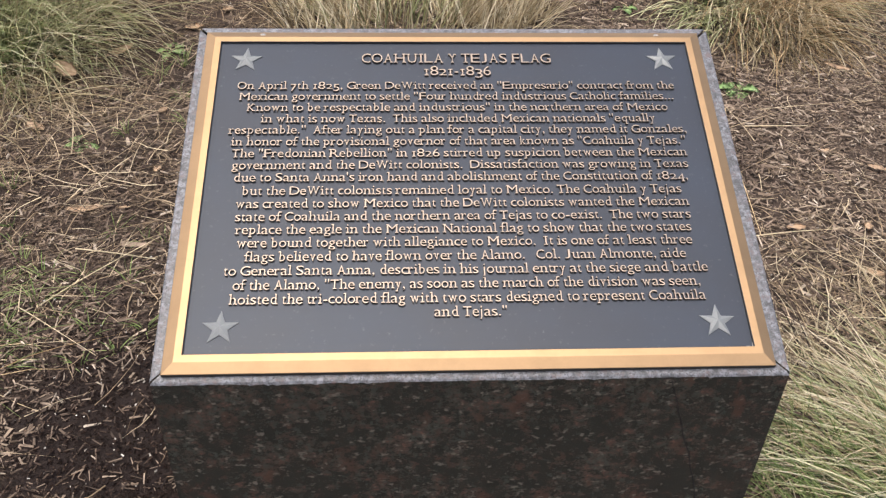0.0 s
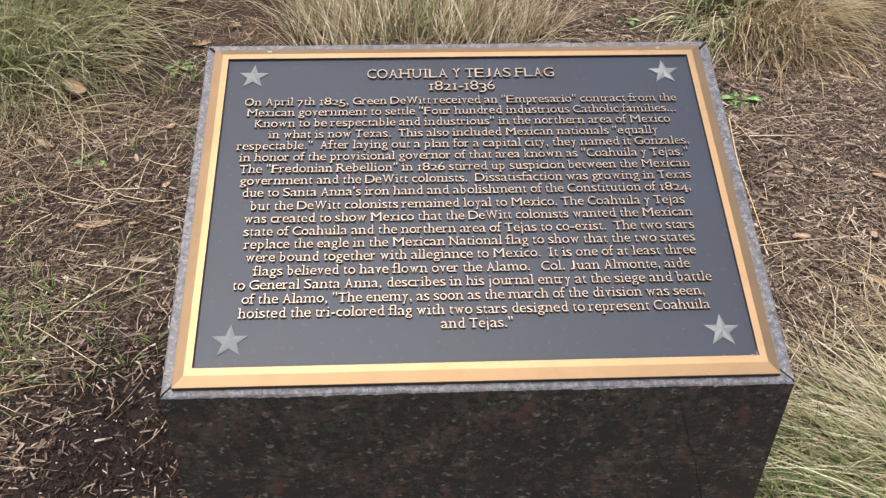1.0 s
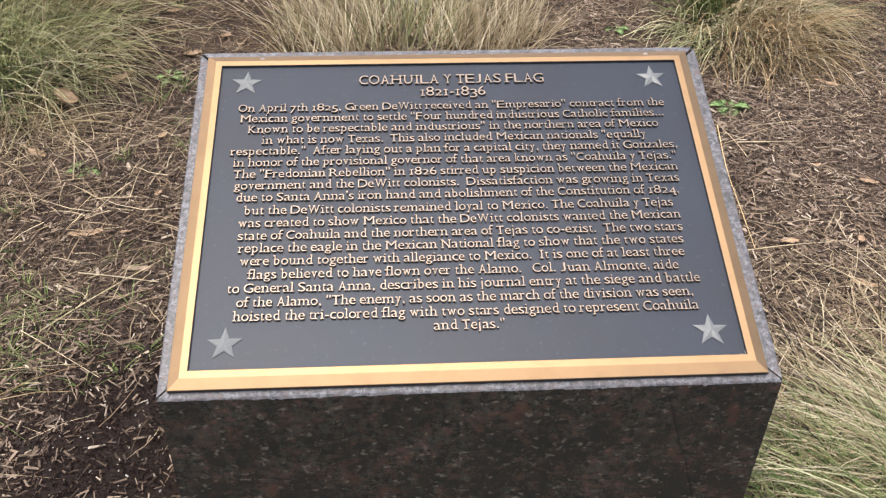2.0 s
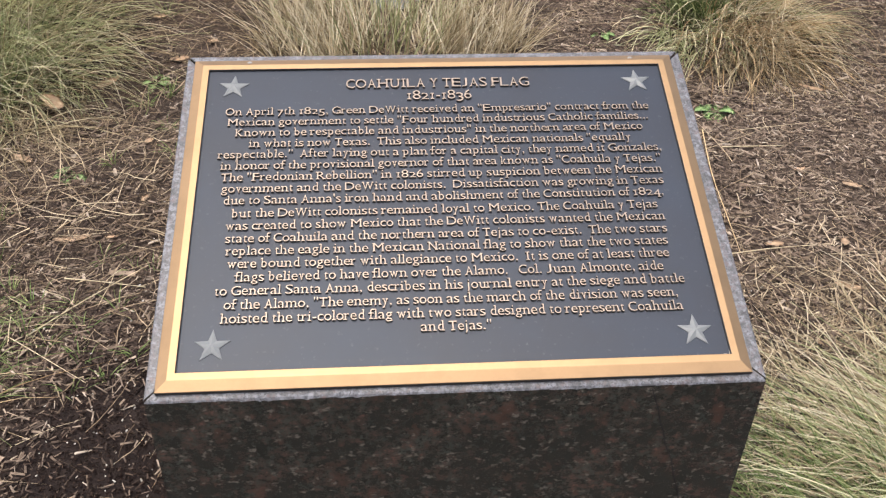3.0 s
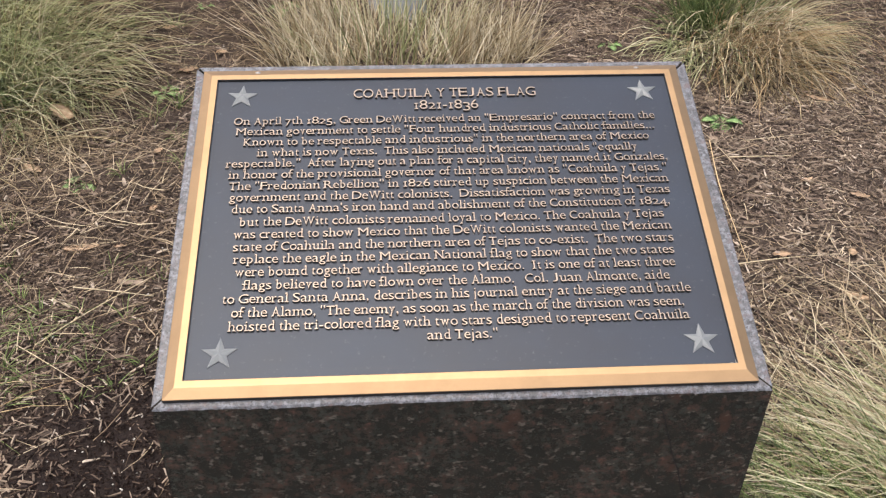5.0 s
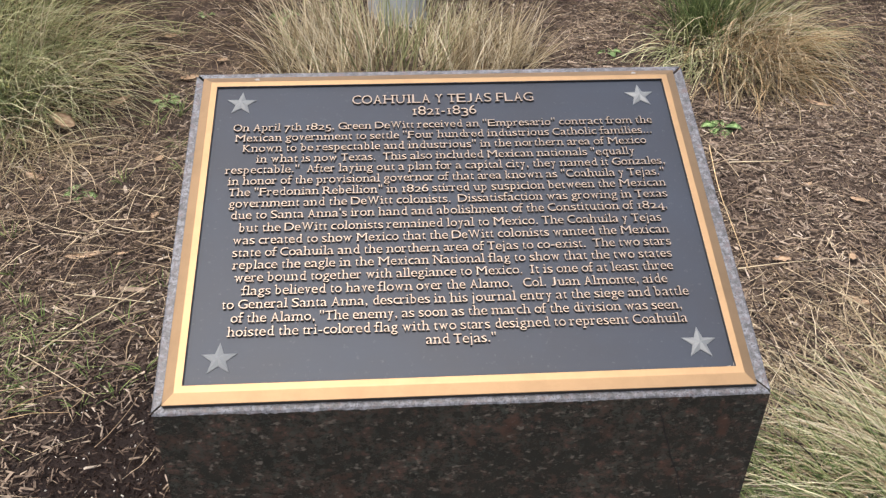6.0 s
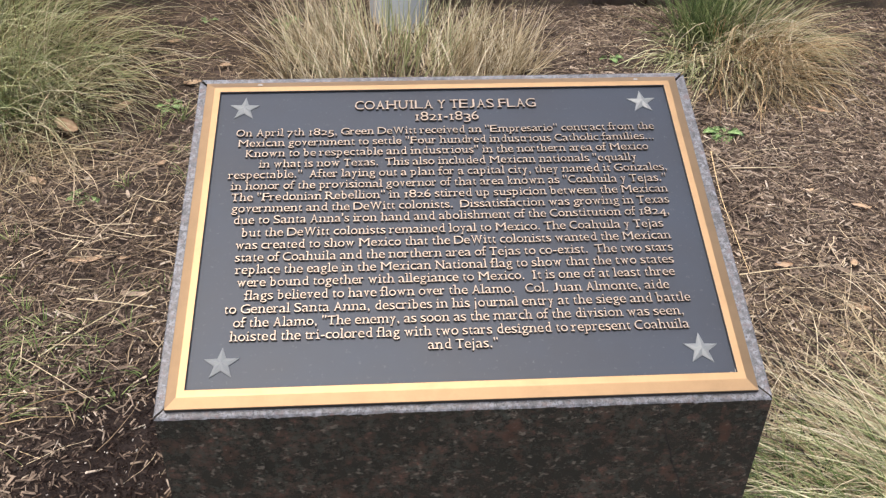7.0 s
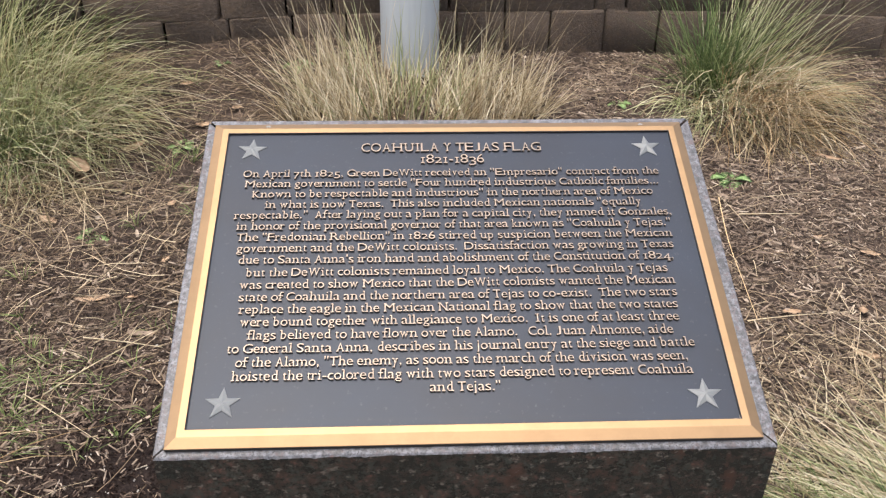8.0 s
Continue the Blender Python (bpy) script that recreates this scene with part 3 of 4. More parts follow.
LINES = [
    ("COAHUILA Y TEJAS FLAG", -0.1151, 0.1145, 0.3998, 0.0208),
    ("1821-1836", -0.0406, 0.0402, 0.3797, 0.0208),
    ("On April 7th 1825, Green DeWitt received an \"Empresario\" contract from the", -0.2602, 0.2597, 0.3585, 0.0158),
    ("Mexican government to settle \"Four hundred industrious Catholic families...", -0.2571, 0.2567, 0.3419, 0.0158),
    ("Known to be respectable and industrious\" in the northern area of Mexico", -0.2469, 0.2466, 0.3254, 0.0158),
    ("in what is now Texas.  This also included Mexican nationals \"equally", -0.2293, 0.2292, 0.3086, 0.0158),
    ("respectable.\"  After laying out a plan for a capital city, they named it Gonzales,", -0.2641, 0.2639, 0.2923, 0.0158),
    ("in honor of the provisional governor of that area known as \"Coahuila y Tejas.\"", -0.2602, 0.2602, 0.2756, 0.0158),
    ("The \"Fredonian Rebellion\" in 1826 stirred up suspicion between the Mexican", -0.2583, 0.2584, 0.2590, 0.0158),
    ("government and the DeWitt colonists.  Dissatisfaction was growing in Texas", -0.2567, 0.2569, 0.2426, 0.0158),
    ("due to Santa Anna's iron hand and abolishment of the Constitution of 1824,", -0.2536, 0.2538, 0.2260, 0.0158),
    ("but the DeWitt colonists remained loyal to Mexico. The Coahuila y Tejas", -0.2429, 0.2433, 0.2080, 0.0158),
    ("was created to show Mexico that the DeWitt colonists wanted the Mexican", -0.2484, 0.2489, 0.1911, 0.0158),
    ("state of Coahuila and the northern area of Tejas to co-exist.  The two stars", -0.2474, 0.2480, 0.1743, 0.0158),
    ("replace the eagle in the Mexican National flag to show that the two states", -0.2451, 0.2457, 0.1579, 0.0158),
    ("were bound together with allegiance to Mexico.  It is one of at least three", -0.2430, 0.2437, 0.1414, 0.0158),
    ("flags believed to have flown over the Alamo.   Col. Juan Almonte, aide", -0.2331, 0.2340, 0.1244, 0.0158),
    ("to General Santa Anna, describes in his journal entry at the siege and battle", -0.2535, 0.2545, 0.1076, 0.0158),
    ("of the Alamo, \"The enemy, as soon as the march of the division was seen,", -0.2427, 0.2438, 0.0907, 0.0158),
    ("hoisted the tri-colored flag with two stars designed to represent Coahuila", -0.2451, 0.2462, 0.0740, 0.0158),
    ("and Tejas.\"", -0.0366, 0.0380, 0.0577, 0.0158),
]
for text, u0, u1, base, em in LINES:
    inscription(text, u0, u1, base, em)

# small pale flakes where the border meets the panel, and two filled fixing holes
frng = random.Random(9)
for u, v, wide, deep in ((0.286, 0.0215, 0.0018, 0.007), (0.280, 0.0200, 0.004, 0.0016), (0.262, 0.0199, 0.006, 0.0014), (0.252, 0.0202, 0.004, 0.0012),
                         (0.205, 0.0198, 0.003, 0.001), (0.16, 0.0198, 0.004, 0.001)):
    bm = bmesh.new()
    pts = [bm.verts.new((u + wide * math.cos(k * math.pi / 4) * frng.uniform(0.5, 1), v + deep * math.sin(k * math.pi / 4) * frng.uniform(0.5, 1), FIELD + 0.0004)) for k in range(8)]
    top = bm.verts.new((u, v, FIELD + 0.0009))
    for k in range(8):
        bm.faces.new((pts[k], pts[(k + 1) % 8], top))
    part("residue", bm, PALE, plaque, "pale residue flake")
for u, v in ((-0.236, 0.4460), (0.2505, 0.4458)):
    bm = bmesh.new()
    pts = [bm.verts.new((u + 0.0042 * math.cos(k * math.pi / 5) * frng.uniform(0.6, 1.1), v + 0.0022 * math.sin(k * math.pi / 5) * frng.uniform(0.6, 1.1), 0.0030)) for k in range(10)]
    top = bm.verts.new((u, v, 0.0042))
    for k in range(10):
        bm.faces.new((pts[k], pts[(k + 1) % 10], top))
    part("filled_hole", bm, PALE, plaque, "pale filler over a fixing hole")

# ---- flagpole ----
flagpole = new("flagpole")
flagpole.location = (-0.028, 2.52, 0)
tagged(flagpole, "thick brushed aluminium flagpole rising from dry grass", "flagpole")


def tube_bm(profile, seg=64):
    bm = bmesh.new()
    rows = [[bm.verts.new((r * math.cos(2 * math.pi * k / seg), r * math.sin(2 * math.pi * k / seg), z)) for k in range(seg)] for r, z in profile]
    for a, b in zip(rows, rows[1:]):
        for k in range(seg):
            fc = bm.faces.new((a[k], a[(k + 1) % seg], b[(k + 1) % seg], b[k]))
            fc.smooth = True
    return bm


part("shaft", tube_bm([(0.106, -0.05), (0.106, 1.2), (0.10, 3.0), (0.085, 5.0), (0.06, 7.0), (0.0, 7.0)]), ALUMINIUM, flagpole)
part("collar", tube_bm([(0.106, 0.012), (0.110, 0.011), (0.111, 0.008), (0.111, -0.02)]), ALUMINIUM, flagpole)


# ---- plants and litter ----
def strands(rng, roots, azim, elev, length, droop, radius, rings=7, sides=3, wob=0.08, floor=True):
    """Tapered, bending strands as one set of corners and faces; all arguments are arrays, one entry a strand."""
    n = len(azim)
    step = length / (rings - 1)
    pos = roots.copy()
    out = np.zeros((n, rings, sides, 3))
    el, az = elev.copy(), azim.copy()
    for k in range(rings):
        t = k / (rings - 1)
        d = np.stack([np.cos(el) * np.cos(az), np.cos(el) * np.sin(az), np.sin(el)], -1)
        side = np.stack([-np.sin(az), np.cos(az), np.zeros(n)], -1)
        up = np.cross(d, side)
        r = radius * (1 - 0.85 * t ** 1.6)
        for s in range(sides):
            a = 2 * math.pi * s / sides
            out[:, k, s] = pos + r[:, None] * (math.cos(a) * side * 1.5 + math.sin(a) * up * 0.6)
        pos = pos + d * step[:, None]
        if floor:
            g = ground_z(pos[:, 0], pos[:, 1]) + 0.004 + radius
            low = pos[:, 2] < g
            pos[:, 2] = np.where(low, g, pos[:, 2])
            el = np.where(low, np.maximum(el, 0.02), el)
        el = el - droop * (0.35 + 1.3 * t) / (rings - 1)
        az = az + rng.normal(0, wob, n)
    base = (np.arange(n) * rings * sides)[:, None, None]
    k, s = np.meshgrid(np.arange(rings - 1), np.arange(sides), indexing="ij")
    a = base + (k * sides + s)[None]
    b = base + (k * sides + (s + 1) % sides)[None]
    c = base + ((k + 1) * sides + (s + 1) % sides)[None]
    d = base + ((k + 1) * sides + s)[None]
    return out.reshape(-1, 3), np.stack([a, b, c, d], -1).reshape(-1, 4)


def tuft(rng, centre, n, spread, length, elev, droop, radius=(0.0011, 0.0023), toward=None, fan=math.pi, loose=0.4, wob=0.12):
    """The strands of one tuft: they lean outwards from its heart."""
    r = np.sqrt(rng.random(n)) * spread
    az = (rng.uniform(-1, 1, n) * fan + (0 if toward is None else toward))
    where = az if toward is None else rng.uniform(-math.pi, math.pi, n)
    x, y = centre[0] + r * np.cos(where), centre[1] + r * np.sin(where)
    roots = np.stack([x, y, ground_z(x, y) - 0.01], -1)
    out = r / spread
    el = np.radians(rng.normal(elev[0], elev[1] * 1.25, n) - 22 * (out - 0.5))
    ln = rng.uniform(*length, n) * rng.uniform(0.75, 1.0, n)
    dr = np.radians(rng.uniform(*droop, n))
    return strands(rng, roots, az + rng.normal(0, loose, n), el, ln, dr, rng.uniform(*radius, n), wob=wob)


def grass_clump(label, seed, sets):
    rng = np.random.default_rng(seed)
    clump = new("grass_clump")
    tagged(clump, label, "ornamental grass", group="ornamental grass clumps")
    for name, mat, kw in sets:
        v, q = tuft(rng, **kw)
        tagged(child(name, quick_mesh(name, v, q, mat), clump), kind="stuff")
    return clump


grass_clump("upright straw-coloured grass clump round the flagpole's foot", 11, [
    ("brown_foliage", DRY, dict(centre=(-0.02, 2.16), n=200, spread=0.34, length=(0.08, 0.24), elev=(64, 13), droop=(5, 45), radius=(0.0009, 0.0016))),
    ("dry_foliage", PALE_DRY, dict(centre=(-0.25, 2.18), n=300, spread=0.19, length=(0.12, 0.34), elev=(62, 12), droop=(5, 45), toward=2.5, fan=1.35, radius=(0.0009, 0.0020), wob=0.07)),
    ("dry_foliage", PALE_DRY, dict(centre=(-0.27, 2.18), n=46, spread=0.17, length=(0.40, 0.66), elev=(64, 10), droop=(5, 35), toward=2.6, fan=1.2, radius=(0.0006, 0.0013), wob=0.05)),
    ("dry_foliage", PALE_DRY, dict(centre=(0.22, 2.12), n=300, spread=0.20, length=(0.10, 0.28), elev=(56, 12), droop=(5, 45), toward=0.5, fan=1.3, radius=(0.0009, 0.0021), wob=0.07)),
    ("dry_foliage", DRY, dict(centre=(0.20, 2.16), n=46, spread=0.18, length=(0.36, 0.62), elev=(58, 12), droop=(5, 35), toward=0.6, fan=1.2, radius=(0.0006, 0.0013), wob=0.05)),
    ("pale_foliage", PALE_DRY, dict(centre=(-0.26, 2.06), n=270, spread=0.17, length=(0.12, 0.30), elev=(62, 12), droop=(5, 45), toward=2.6, fan=1.6, radius=(0.0012, 0.0026), wob=0.07)),
    ("pale_foliage", PALE_DRY, dict(centre=(0.21, 2.04), n=230, spread=0.17, length=(0.12, 0.28), elev=(58, 12), droop=(5, 45), toward=0.5, fan=1.6, radius=(0.0012, 0.0026), wob=0.07)),
    ("dry_foliage", PALE_DRY, dict(centre=(-0.03, 2.12), n=200, spread=0.23, length=(0.08, 0.24), elev=(66, 14), droop=(5, 45), radius=(0.0009, 0.0019))),
    ("green_foliage", PALE_GREEN, dict(centre=(-0.08, 2.16), n=190, spread=0.26, length=(0.13, 0.40), elev=(70, 12), droop=(5, 35), wob=0.07)),
])
grass_clump("large golden drooping grass clump with green heart", 12, [
    ("green_foliage", DEEP, dict(centre=(1.09, 2.37), n=200, spread=0.13, length=(0.22, 0.52), elev=(66, 12), droop=(10, 50), toward=0.9, fan=2.4, wob=0.07)),
    ("fresh_foliage", GREEN, dict(centre=(1.05, 2.26), n=170, spread=0.12, length=(0.18, 0.36), elev=(56, 15), droop=(20, 90), toward=-2.2, fan=1.6)),
    ("tall_foliage", PALE_GREEN, dict(centre=(1.12, 2.36), n=110, spread=0.12, length=(0.34, 0.62), elev=(58, 9), droop=(5, 40), toward=0.5, fan=0.7, radius=(0.0008, 0.0018), wob=0.06)),
    ("pale_foliage", PALE_GREEN, dict(centre=(1.18, 2.22), n=260, spread=0.13, length=(0.22, 0.44), elev=(26, 14), droop=(20, 80), toward=-0.35, fan=0.7, radius=(0.0007, 0.0016))),
    ("arching_foliage", DRY, dict(centre=(1.18, 2.34), n=40, spread=0.14, length=(0.34, 0.62), elev=(36, 14), droop=(10, 60), toward=0.1, fan=0.6, radius=(0.0007, 0.0015))),
    ("hanging_foliage", PALE_GREEN, dict(centre=(0.98, 2.14), n=170, spread=0.11, length=(0.22, 0.40), elev=(34, 14), droop=(80, 150), toward=-1.8, fan=0.6)),
    # umber strands put the shade under the drooping blades into colour
    ("gap_shade_foliage", UMBER, dict(centre=(1.10, 2.10), n=240, spread=0.20, length=(0.18, 0.38), elev=(40, 16), droop=(80, 170), toward=-1.2, fan=1.2)),
    ("dry_foliage", PALE_DRY, dict(centre=(1.14, 2.14), n=280, spread=0.16, length=(0.24, 0.46), elev=(46, 15), droop=(70, 170), toward=-1.15, fan=0.85, radius=(0.0010, 0.0023))),
    ("golden_foliage", RUST, dict(centre=(1.12, 2.08), n=360, spread=0.17, length=(0.22, 0.46), elev=(44, 18), droop=(90, 190), toward=-1.3, fan=0.9, radius=(0.0010, 0.0022))),
    ("straw_foliage", DRY, dict(centre=(1.08, 2.02), n=240, spread=0.16, length=(0.20, 0.42), elev=(38, 18), droop=(90, 190), toward=-1.5, fan=0.8)),
])
grass_clump("broad grey-green grass clump with brown drooping blades", 13, [
    ("green_foliage", PALE_GREEN, dict(centre=(-1.52, 2.14), n=480, spread=0.30, length=(0.35, 0.68), elev=(52, 16), droop=(40, 130), radius=(0.0011, 0.0024), wob=0.06)),
    # dark strands added low down as painted shade between the blades
    ("gap_shade_foliage", UMBER, dict(centre=(-1.22, 2.02), n=150, spread=0.34, length=(0.22, 0.48), elev=(30, 16), droop=(60, 140), toward=-0.7, fan=1.3)),
    ("dry_foliage", DRY, dict(centre=(-1.30, 2.16), n=340, radius=(0.0010, 0.0022), spread=0.32, length=(0.30, 0.60), elev=(36, 15), droop=(30, 90), toward=-0.75, fan=0.7, loose=0.25, wob=0.07)),
    ("fresh_foliage", FRESH, dict(centre=(-1.36, 1.80), n=620, radius=(0.0007, 0.0014), spread=0.20, length=(0.18, 0.38), elev=(44, 14), droop=(50, 130), toward=-0.9, fan=1.6)),
    ("pale_foliage", PALE_GREEN, dict(centre=(-1.34, 2.08), n=340, spread=0.32, length=(0.32, 0.64), elev=(40, 14), droop=(30, 90), toward=-0.75, fan=0.8, radius=(0.0011, 0.0024), loose=0.25, wob=0.06)),
    ("pale_foliage", PALE_DRY, dict(centre=(-1.26, 2.08), n=420, spread=0.32, length=(0.30, 0.60), elev=(34, 14), droop=(30, 90), toward=-0.75, fan=0.6, radius=(0.0010, 0.0023), loose=0.25, wob=0.06)),
    ("crest_foliage", PALE_GREEN, dict(centre=(-1.44, 2.04), n=420, spread=0.28, length=(0.30, 0.60), elev=(50, 15), droop=(50, 120), toward=-0.8, fan=0.9, radius=(0.0011, 0.0024), loose=0.3, wob=0.06)),
    ("bright_foliage", PALE_GREEN, dict(centre=(-1.28, 1.96), n=420, spread=0.30, length=(0.24, 0.50), elev=(36, 15), droop=(20, 80), toward=-0.8, fan=0.9, radius=(0.0009, 0.0020), loose=0.3, wob=0.06)),
    ("low_foliage", DRY, dict(centre=(-1.20, 1.66), n=120, spread=0.20, length=(0.20, 0.42), elev=(20, 12), droop=(30, 90), toward=-0.7, fan=0.9, wob=0.07)),
])
grass_clump("tall green grass clump beside the retaining wall", 14, [
    ("green_foliage", PALE_GREEN, dict(centre=(-1.66, 2.45), n=520, radius=(0.0014, 0.0028), spread=0.25, length=(0.40, 0.75), elev=(60, 12), droop=(20, 90))),
    ("fresh_foliage", GREEN, dict(centre=(-1.50, 2.45), n=260, radius=(0.0010, 0.0022), spread=0.25, length=(0.40, 0.70), elev=(50, 14), droop=(30, 100), toward=0.0, fan=1.4)),
    ("dry_foliage", DRY, dict(centre=(-1.6, 2.5), n=220, spread=0.25, length=(0.40, 0.7), elev=(52, 14), droop=(40, 110))),
])
grass_clump("pale green and straw grass clump beside the pedestal", 15, [
    # umber and deep green layers beneath, painting the dark gaps between pale blades
    ("gap_shade_foliage", UMBER, dict(centre=(0.80, 0.42), n=260, spread=0.30, length=(0.10, 0.24), elev=(18, 12), droop=(15, 60), toward=2.7, fan=1.0)),
    ("deep_foliage", DEEP, dict(centre=(0.72, 0.22), n=200, spread=0.22, length=(0.14, 0.32), elev=(22, 12), droop=(15, 50), toward=2.8, fan=0.6, radius=(0.0007, 0.0014), loose=0.25, wob=0.06)),
    ("green_foliage", PALE_GREEN, dict(centre=(0.93, 0.22), n=640, spread=0.18, length=(0.22, 0.44), elev=(16, 11), droop=(15, 50), toward=2.8, fan=0.5, radius=(0.0008, 0.0017), loose=0.3, wob=0.07)),
    ("green_foliage", FRESH, dict(centre=(0.68, 0.15), n=220, spread=0.14, length=(0.14, 0.30), elev=(26, 13), droop=(15, 60), toward=2.6, fan=0.9, radius=(0.0007, 0.0014), loose=0.3, wob=0.08)),
    ("dry_foliage", PALE_DRY, dict(centre=(0.77, 0.31), n=480, spread=0.15, length=(0.14, 0.30), elev=(16, 13), droop=(15, 60), toward=2.7, fan=0.8, radius=(0.0007, 0.0017), loose=0.4, wob=0.09)),
    ("dry_foliage", PALE_DRY, dict(centre=(0.97, 0.30), n=600, spread=0.18, length=(0.18, 0.38), elev=(15, 12), droop=(15, 60), toward=2.7, fan=0.6, radius=(0.0008, 0.0019), loose=0.3, wob=0.07)),
    ("tangled_foliage", PALE_DRY, dict(centre=(0.80, 0.48), n=150, spread=0.20, length=(0.08, 0.22), elev=(16, 18), droop=(10, 70), toward=2.0, fan=2.4, radius=(0.0006, 0.0014))),
    ("green_foliage", GREEN, dict(centre=(0.58, 0.26), n=200, spread=0.12, length=(0.08, 0.20), elev=(35, 16), droop=(20, 80), radius=(0.0006, 0.0012))),
    ("dry_foliage", PALE_DRY, dict(centre=(0.56, 0.42), n=110, spread=0.12, length=(0.08, 0.18), elev=(24, 16), droop=(20, 80), radius=(0.0006, 0.0013))),
    ("brown_foliage", STRAW, dict(centre=(0.90, 0.54), n=170, spread=0.20, length=(0.10, 0.24), elev=(12, 12), droop=(20, 70), toward=2.4, fan=2.2, radius=(0.0006, 0.0014))),
    ("straw_foliage", PALE_DRY, dict(centre=(1.08, 0.56), n=80, spread=0.15, length=(0.22, 0.48), elev=(46, 18), droop=(20, 70), toward=2.0, fan=0.8, radius=(0.0008, 0.0018), wob=0.06)),
])
grass_clump("sparse grass clump with long green and brown blades", 16, [
    ("green_foliage", GREEN, dict(centre=(-1.02, 0.55), n=26, spread=0.12, length=(0.25, 0.45), elev=(30, 12), droop=(40, 90), toward=0.1, fan=0.7)),
    ("dry_foliage", RUST, dict(centre=(-1.0, 0.45), n=14, spread=0.14, length=(0.22, 0.45), elev=(28, 12), droop=(40, 90), toward=0.0, fan=0.9)),
])


def scatter_points(rng, n, box, keep=None):
    """Places over a stretch of the bed that thin out past its sides and its near edge."""
    x0, x1, y0, y1 = box
    rim = min(0.4, 0.3 * (x1 - x0))
    n = int(n * (x1 - x0 + 2 * rim) * (y1 - y0 + rim) / ((x1 - x0) * (y1 - y0)))
    x, y = rng.uniform(x0 - rim, x1 + rim, n), rng.uniform(y0 - rim, y1, n)
    past = np.maximum(np.maximum(x0 - x, x - x1), y0 - y) / rim
    ok = ~((np.abs(x) < 0.325) & (y > -0.02) & (y < 0.44)) & (y < wall_y(x) - 0.01)
    ok &= rng.random(n) > past
    if keep is not None:
        ok &= rng.random(n) < keep(x, y)
    return x[ok], y[ok]


def chips(rng, x, y, length, width, thick):
    """Flat splinters of bark lying about at all angles."""
    n = len(x)
    size = np.clip(rng.lognormal(-0.55, 0.42, n), 0.25, 1.5)
    L, W, T = (length[0] + (length[1] - length[0]) * size), rng.uniform(*width, n) * (0.6 + 0.5 * size), rng.uniform(*thick, n)
    az, tip, bank = rng.uniform(0, 2 * math.pi, n), rng.normal(0, 0.2, n), rng.normal(0, 0.35, n)
    d = np.stack([np.cos(tip) * np.cos(az), np.cos(tip) * np.sin(az), np.sin(tip)], -1)
    s = np.stack([-np.sin(az), np.cos(az), np.zeros(n)], -1)
    up = np.cross(d, s)
    s, up = s * np.cos(bank)[:, None] + up * np.sin(bank)[:, None], up * np.cos(bank)[:, None] - s * np.sin(bank)[:, None]
    c = np.stack([x, y, ground_z(x, y) + 0.001 + rng.uniform(0, 0.010, n)], -1)
    v = np.zeros((n, 8, 3))
    i = 0
    for a in (-1, 1):
        for b, h in ((-1, -1), (1, -1), (1, 1), (-1, 1)):
            k = rng.uniform(0.1, 0.9, n)
            sk = rng.uniform(0.7, 1.0, n)
            v[:, i] = c + d * (a * L / 2 * sk)[:, None] + s * (b * W / 2 * k)[:, None] + up * (h * T / 2)[:, None]
            i += 1
    f = np.array([(0, 3, 2, 1), (4, 5, 6, 7), (0, 1, 5, 4), (1, 2, 6, 5), (2, 3, 7, 6), (3, 0, 4, 7)])
    return v.reshape(-1, 3), ((np.arange(n) * 8)[:, None, None] + f[None]).reshape(-1, 4)


def dark_patch(x, y):
    """One in the bare, darker patch to the side of the pedestal, nought elsewhere."""
    return np.clip(1.6 - 1.3 * np.hypot((x + 0.50) / 0.27, (y - 0.40) / 0.34), 0, 1)


def bark_cover(x, y):
    right = np.clip(0.5 + (x + 0.05) / 0.5, 0, 1)
    near = 0.3 * (1 - right) * np.clip((1.15 - y) / 0.3, 0, 1)
    bare = np.clip((x - 1.15) / 0.4, 0, 1) * np.clip((y - 1.2) / 0.5, 0, 1)
    patches = 0.45 + 0.55 * value_noise(x * 5, y * 5)
    return patches * (0.42 + 0.58 * right + near - 0.68 * bare) * (1 - 0.84 * dark_patch(x, y))


rng = np.random.default_rng(21)
x, y = scatter_points(rng, 118000, (-1.6, 1.95, 0.2, 2.7), bark_cover)
bark = new("bark_mulch", quick_mesh("bark_mulch", *chips(rng, x, y, (0.007, 0.031), (0.0018, 0.0068), (0.001, 0.0025)), BARK, False))
tagged(bark, "loose brown and grey bark chips over the soil", "mulch", kind="stuff")
x, y = scatter_points(rng, 30000, (-1.2, 1.9, 0.12, 2.4), lambda x, y: np.where(x < 0, 0.8, 0.6) * (1 - 0.8 * dark_patch(x, y)))
fines = new("bark_fines", quick_mesh("bark_fines", *chips(rng, x, y, (0.004, 0.012), (0.0015, 0.004), (0.001, 0.002)), CRUMB, False))
tagged(fines, "fine dark crumbs of bark over the soil", "mulch", kind="stuff")
x, y = scatter_points(rng, 15000, (-1.3, -0.3, 0.12, 1.3), lambda x, y: 1 - 0.82 * dark_patch(x, y))
small = new("bark_fines", quick_mesh("bark_fines", *chips(rng, x, y, (0.005, 0.019), (0.0016, 0.0055), (0.001, 0.002)), UMBER, False))
tagged(small, "small reddish-brown bark shreds over dark soil", "mulch", kind="stuff")
x, y = scatter_points(rng, 26000, (0.4, 1.95, 0.8, 2.6), lambda x, y: 0.25 + 0.75 * np.clip((x - 0.9) / 0.4, 0, 1))
dry = new("bark_fines", quick_mesh("bark_fines", *chips(rng, x, y, (0.003, 0.012), (0.0014, 0.0045), (0.001, 0.002)), BARK, False))
